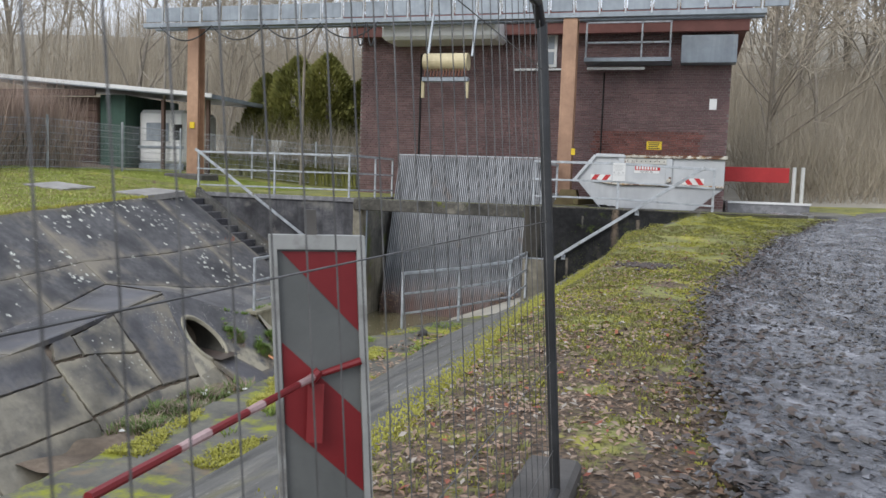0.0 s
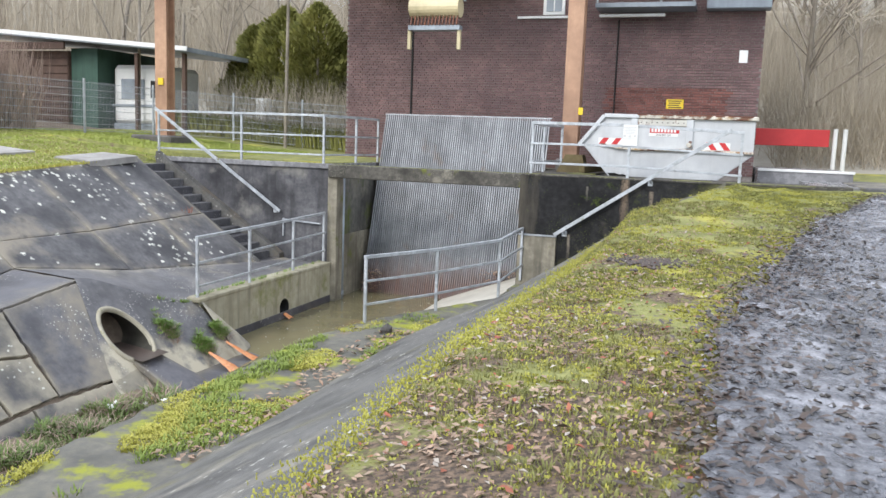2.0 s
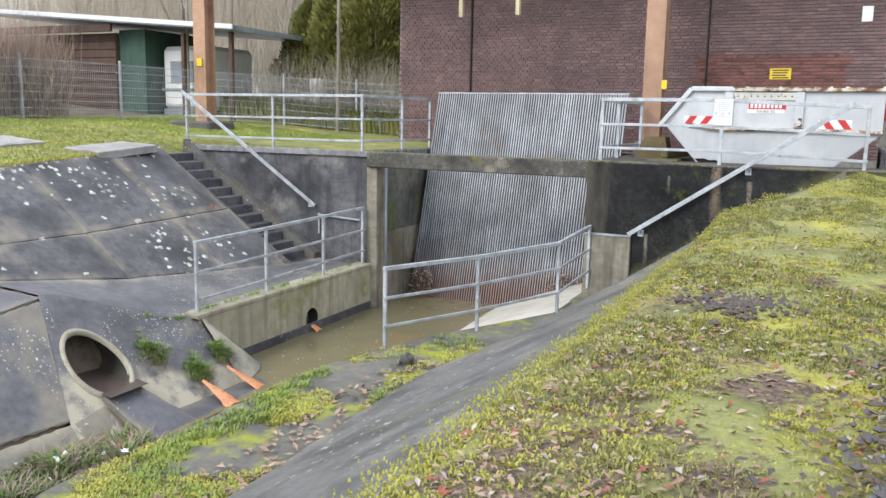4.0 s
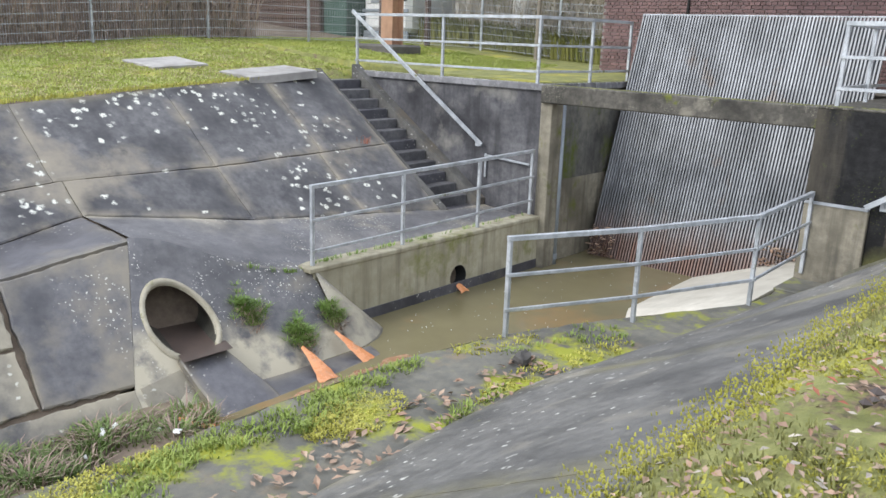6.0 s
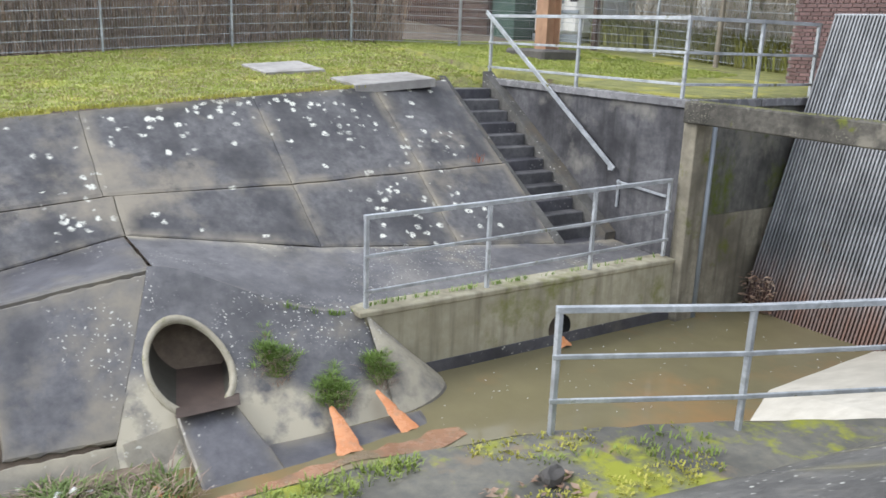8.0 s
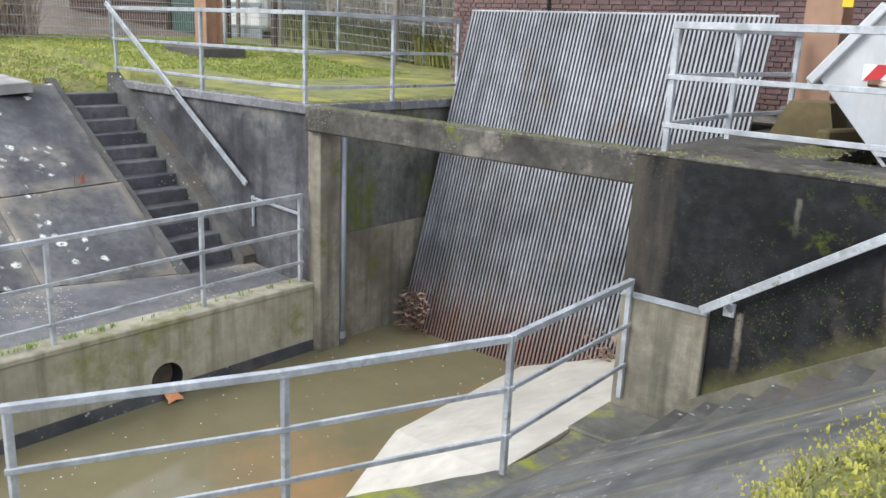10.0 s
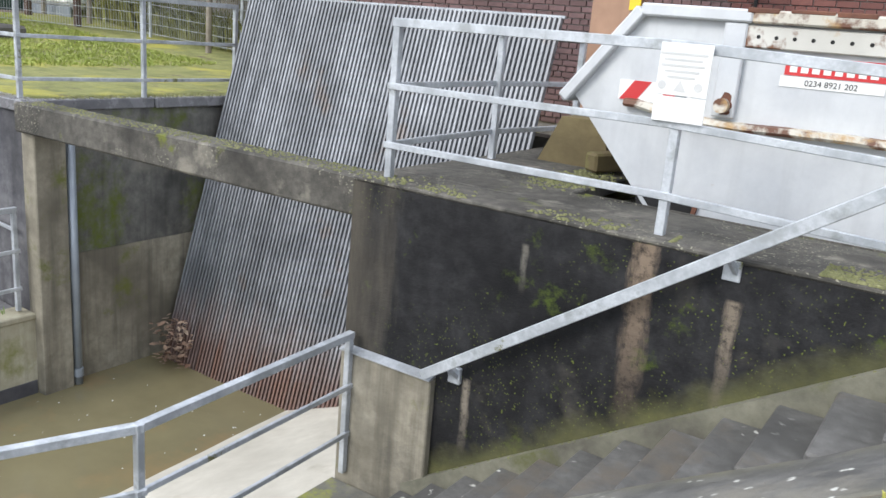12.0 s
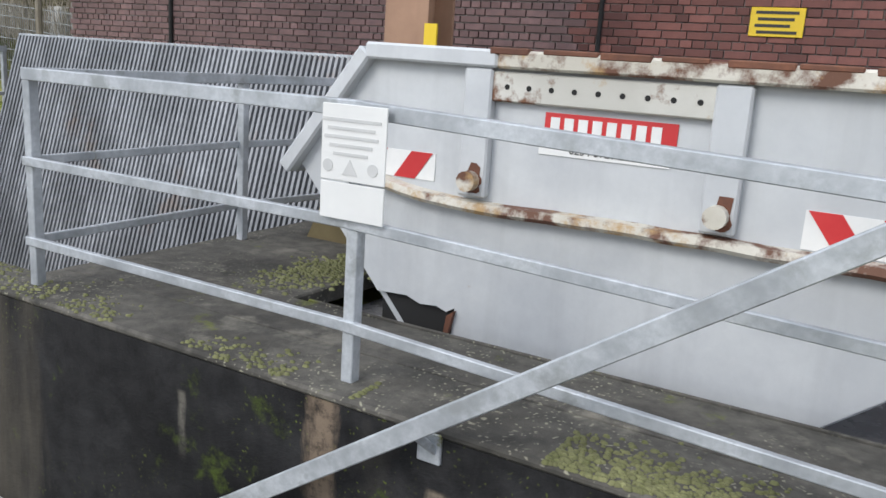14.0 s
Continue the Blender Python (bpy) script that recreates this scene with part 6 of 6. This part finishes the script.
def brush(name, pts, h, label, material=None, spread=0.35):
    """Thin upright dry stems with forks."""
    c = np.asarray(pts, float)
    n_ = len(c)
    hh = h * rng.uniform(0.4, 1.2, n_)
    an = rng.uniform(0, 2 * np.pi, n_)
    sd = np.stack([np.cos(an), np.sin(an), np.zeros(n_)], 1) * 0.010
    top = c + np.stack([rng.normal(0, spread, n_), rng.normal(0, spread, n_), hh], 1)
    mid = (c + top) / 2 + rng.normal(0, 0.2 * spread + 0.06, (n_, 3))
    fork = mid + np.stack([rng.normal(0, 0.3, n_), rng.normal(0, 0.3, n_), hh * 0.4], 1)
    v = np.stack([c - sd, c + sd, mid + sd * 0.8, mid - sd * 0.8, top, fork], 1).reshape(-1, 3)
    k = np.arange(n_) * 6
    me = bpy.data.meshes.new(name)
    me.from_pydata(v.tolist(), [], np.stack([k, k + 1, k + 2, k + 3], 1).tolist() + np.stack([k + 3, k + 2, k + 4], 1).tolist() + np.stack([k + 3, k + 2, k + 5], 1).tolist())
    me.materials.append(material or M_TWIG)
    return tagged(new(name, me), label, "brush", kind="stuff")


def fence_x(y):
    return lerp(y, (7, -20.2), (9.5, -19.6), (14.6, -18.45), (17.2, -18.0), (22.6, -17.1), (25.2, -16.7))


lf2 = thing("mesh_fence", "grey steel mesh fence beyond the garden gate", "fence")
for (xa, ya) in ((-19.9, 8.55), (-20.4, 6.0)):
    part("post", boxed(xa - 0.03, xa + 0.03, ya - 0.02, ya + 0.02, land(xa, ya) - 0.1, land(xa, ya) + 1.6), M_GALV, lf2)
for k in range(8):
    part("wire", bar(bmesh.new(), (-19.9, 8.55, land(-19.9, 8.55) + 0.08 + 0.2 * k), (-20.4, 6.0, land(-20.4, 6.0) + 0.08 + 0.2 * k), 0.012, bevel=0), M_GALV, lf2)
brush("fence_brush", [(fence_x(y) - 0.25 - abs(float(rng.normal())) * 1.1, y, land(fence_x(y) - 0.5, y)) for y in [float(q) for q in rng.uniform(4, 21.3, 14000)]], 2.4, "dense dry brown hedge behind the mesh fence", M_HEDGE, spread=0.3)
brush("hill_brush", scatter(24000, 2.5, 30, 31, 54, lambda x, y: x < road_left(y) - 1.2 or y > 38), 3.0, "brown leafless undergrowth on the hillside", spread=0.8)
brush("road_brush", scatter(8000, 9.3, 17, 10, 30, lambda x, y: x > road_left(y) + 8), 3.6, "brown leafless undergrowth beside the track", spread=0.6)
brush("far_brush", scatter(15000, -45, 3, 36, 60, None), 6.0, "brown leafless undergrowth behind the sheds", spread=0.7)
blades("garden_hedge", scatter(900, -20.5, -10.8, 27.75, 28.5, None, 0.0), 0.75, 0.25, 10, M_LEAFG, "low dark green hedge behind the fence", "hedge", width=0.03, lean=0.5)
brush("garden_brush", scatter(2600, -17, -10.6, 27.9, 31, None), 2.2, "bare shrubs in the garden", spread=0.4)


def conifer(x, y, h, r, seed):
    t = thing("thuja_shrub", "tall yellow-green evergreen thuja shrub", "shrub", group="evergreen shrubs beside the brick building")
    z = land(x, y)
    part("trunk", tube(bmesh.new(), (x, y, z - 0.1), (x, y, z + h * 0.8), 0.09, 0.02, n=7), M_BARK, t)
    n_ = 7000
    u = rng.uniform(0, 1, n_) ** 0.8
    rad = r * (1 - u ** 4.5) * (0.5 + 0.5 * np.sqrt(rng.uniform(0, 1, n_)))
    an = rng.uniform(0, 2 * np.pi, n_)
    lump = np.array([1 + 0.55 * noise.noise((math.cos(a) * 1.8 + seed, math.sin(a) * 1.8, q * 6)) for a, q in zip(an, u)])
    c = np.stack([x + rad * lump * np.cos(an), y + rad * lump * np.sin(an), z + 0.1 + u * h], 1)
    d = np.stack([np.cos(an), np.sin(an), rng.uniform(0.2, 1.5, n_)], 1)
    d = d / np.linalg.norm(d, axis=1)[:, None] * rng.uniform(0.1, 0.24, n_)[:, None]
    sd = np.cross(d, rng.normal(0, 1, (n_, 3)))
    sd = sd / np.linalg.norm(sd, axis=1)[:, None] * 0.05
    v = np.stack([c - d * 0.3, c + sd + d * 0.4, c + d, c - sd + d * 0.4], 1).reshape(-1, 3)
    k = np.arange(n_) * 4
    me = bpy.data.meshes.new("crown")
    me.from_pydata(v.tolist(), [], np.stack([k, k + 1, k + 2, k + 3], 1).tolist())
    me.materials.append(M_LEAFG)
    ob = new("crown", me)
    ob.parent = t
    return t


for k, (x, y, h, r) in enumerate(((-16.1, 30.3, 3.9, 1.0), (-14.8, 30.4, 4.7, 1.5), (-13.4, 30.2, 4.9, 1.3), (-12.1, 30.8, 4.0, 1.3), (-11.0, 31.0, 3.7, 1.0))):
    conifer(x, y, h, r, k * 3.1)


# ---- bricks of the pump house front ----
def brickwork():
    ph, lb, j = 0.075, 0.232, 0.011
    me = bpy.data.meshes.new("brick")
    bm = bmesh.new()
    box(bm, 0, lb - j, -0.012, 0.03, 0, ph - j, bevel=0.003)
    bm.to_mesh(me)
    bm.free()
    me.materials.append(M_BRICK)
    hb = bpy.data.meshes.new("brick_header")
    bm = bmesh.new()
    box(bm, 0, lb / 2 - j, -0.012, 0.03, 0, ph - j, bevel=0.003)
    bm.to_mesh(hb)
    bm.free()
    hb.materials.append(M_BRICK)
    v, f = [], []
    single = 0
    row = 0
    z = 0.0
    while z < 5.45:
        x = HX0 + (0.0 if row % 2 == 0 else lb / 4)
        head_row = row % 4 == 1
        while x < HX1 - 0.05:
            step = lb / 2 if (head_row or rng.uniform() < 0.12) else lb
            w_ = min(step - j, HX1 - x)
            if -2.45 < x < 0.75 and 1.28 < z < 2.2 and single < 300 and w_ > step - j - 0.001:
                ob = new("brick", me if step == lb else hb)
                ob.location = (x, HY + float(rng.normal(0, 0.0015)), z)
                ob.parent = house
                single += 1
            else:
                y0 = HY - 0.012 + float(rng.normal(0, 0.0015))
                b = len(v)
                e = 0.003
                v += [(x, HY + 0.014, z), (x + w_, HY + 0.014, z), (x + w_, HY + 0.014, z + ph - j), (x, HY + 0.014, z + ph - j), (x + e, y0, z + e), (x + w_ - e, y0, z + e), (x + w_ - e, y0, z + ph - j - e), (x + e, y0, z + ph - j - e)]
                f += [(b + 4, b + 5, b + 6, b + 7), (b, b + 1, b + 5, b + 4), (b + 1, b + 2, b + 6, b + 5), (b + 2, b + 3, b + 7, b + 6), (b + 3, b, b + 4, b + 7)]
            x += step
        z += ph
        row += 1
    ob = raw("brick_facing", v, f, M_BRICKS, house, "purple-brown brick courses")
    tagged(ob, kind="stuff")


brickwork()


# ---- cables, flotsam ----
for k in range(6):
    cb = thing("festoon_cable", "black festoon cable loop hanging under the crane runway", "cable", group="cable loops under the runway")
    x0 = -16.2 + k * 1.9 if k < 4 else -9.3 + (k - 4) * 0.35
    span = 1.9 if k < 4 else 0.3
    drop = 0.45 if k < 4 else 0.7
    cu = bpy.data.curves.new("cable", "CURVE")
    cu.dimensions, cu.bevel_depth = "3D", 0.022
    sp = cu.splines.new("POLY")
    sp.points.add(12)
    for i in range(13):
        u = i / 12
        sp.points[i].co = (x0 + span * u, 23.3, 5.22 - drop * 4 * u * (1 - u), 1)
    cu.materials.append(M_POST)
    ob = new("cable", cu)
    ob.parent = cb
part("sign_plate", boxed(-2.66, -2.55, 23.37, 23.39, 1.4, 1.58), M_YEL, gan, "yellow plate")
leaves("rack_debris", [(float(rng.uniform(-7.75, -7.2)), float(rng.uniform(21.75, 22.05)), -3.2 + float(rng.uniform(-0.05, 0.5))) for _ in range(130)] + [(float(rng.uniform(-4.6, -3.4)), float(rng.uniform(21.85, 22.15)), -2.85 + 0.37 * float(rng.uniform(0, 1))) for _ in range(160)], 0.05, "dead leaves and rubbish caught at the foot of the rack")
pebbles("floating_specks", scatter(110, -7.7, -5.2, 14.5, 21.8, None, 0.0, lambda x, y: WATER + 0.002), 0.008, M_WPAINT, "pale specks floating on the muddy water", "flotsam")
pebbles("gully_rubbish", [(x, y, z + 0.05) for x, y, z in gully[::22]], 0.045, M_WPAINT, "pale rubbish caught in the weeds", "rubbish")
pebbles("soil_patch", [(0.12 + 0.16 * float(rng.normal()), 11.9 + 0.28 * float(rng.normal()), land(0.12, 11.9) + 0.012) for _ in range(420)], 0.024, M_LITTERD, "dark bare soil patch in the grass", "soil")
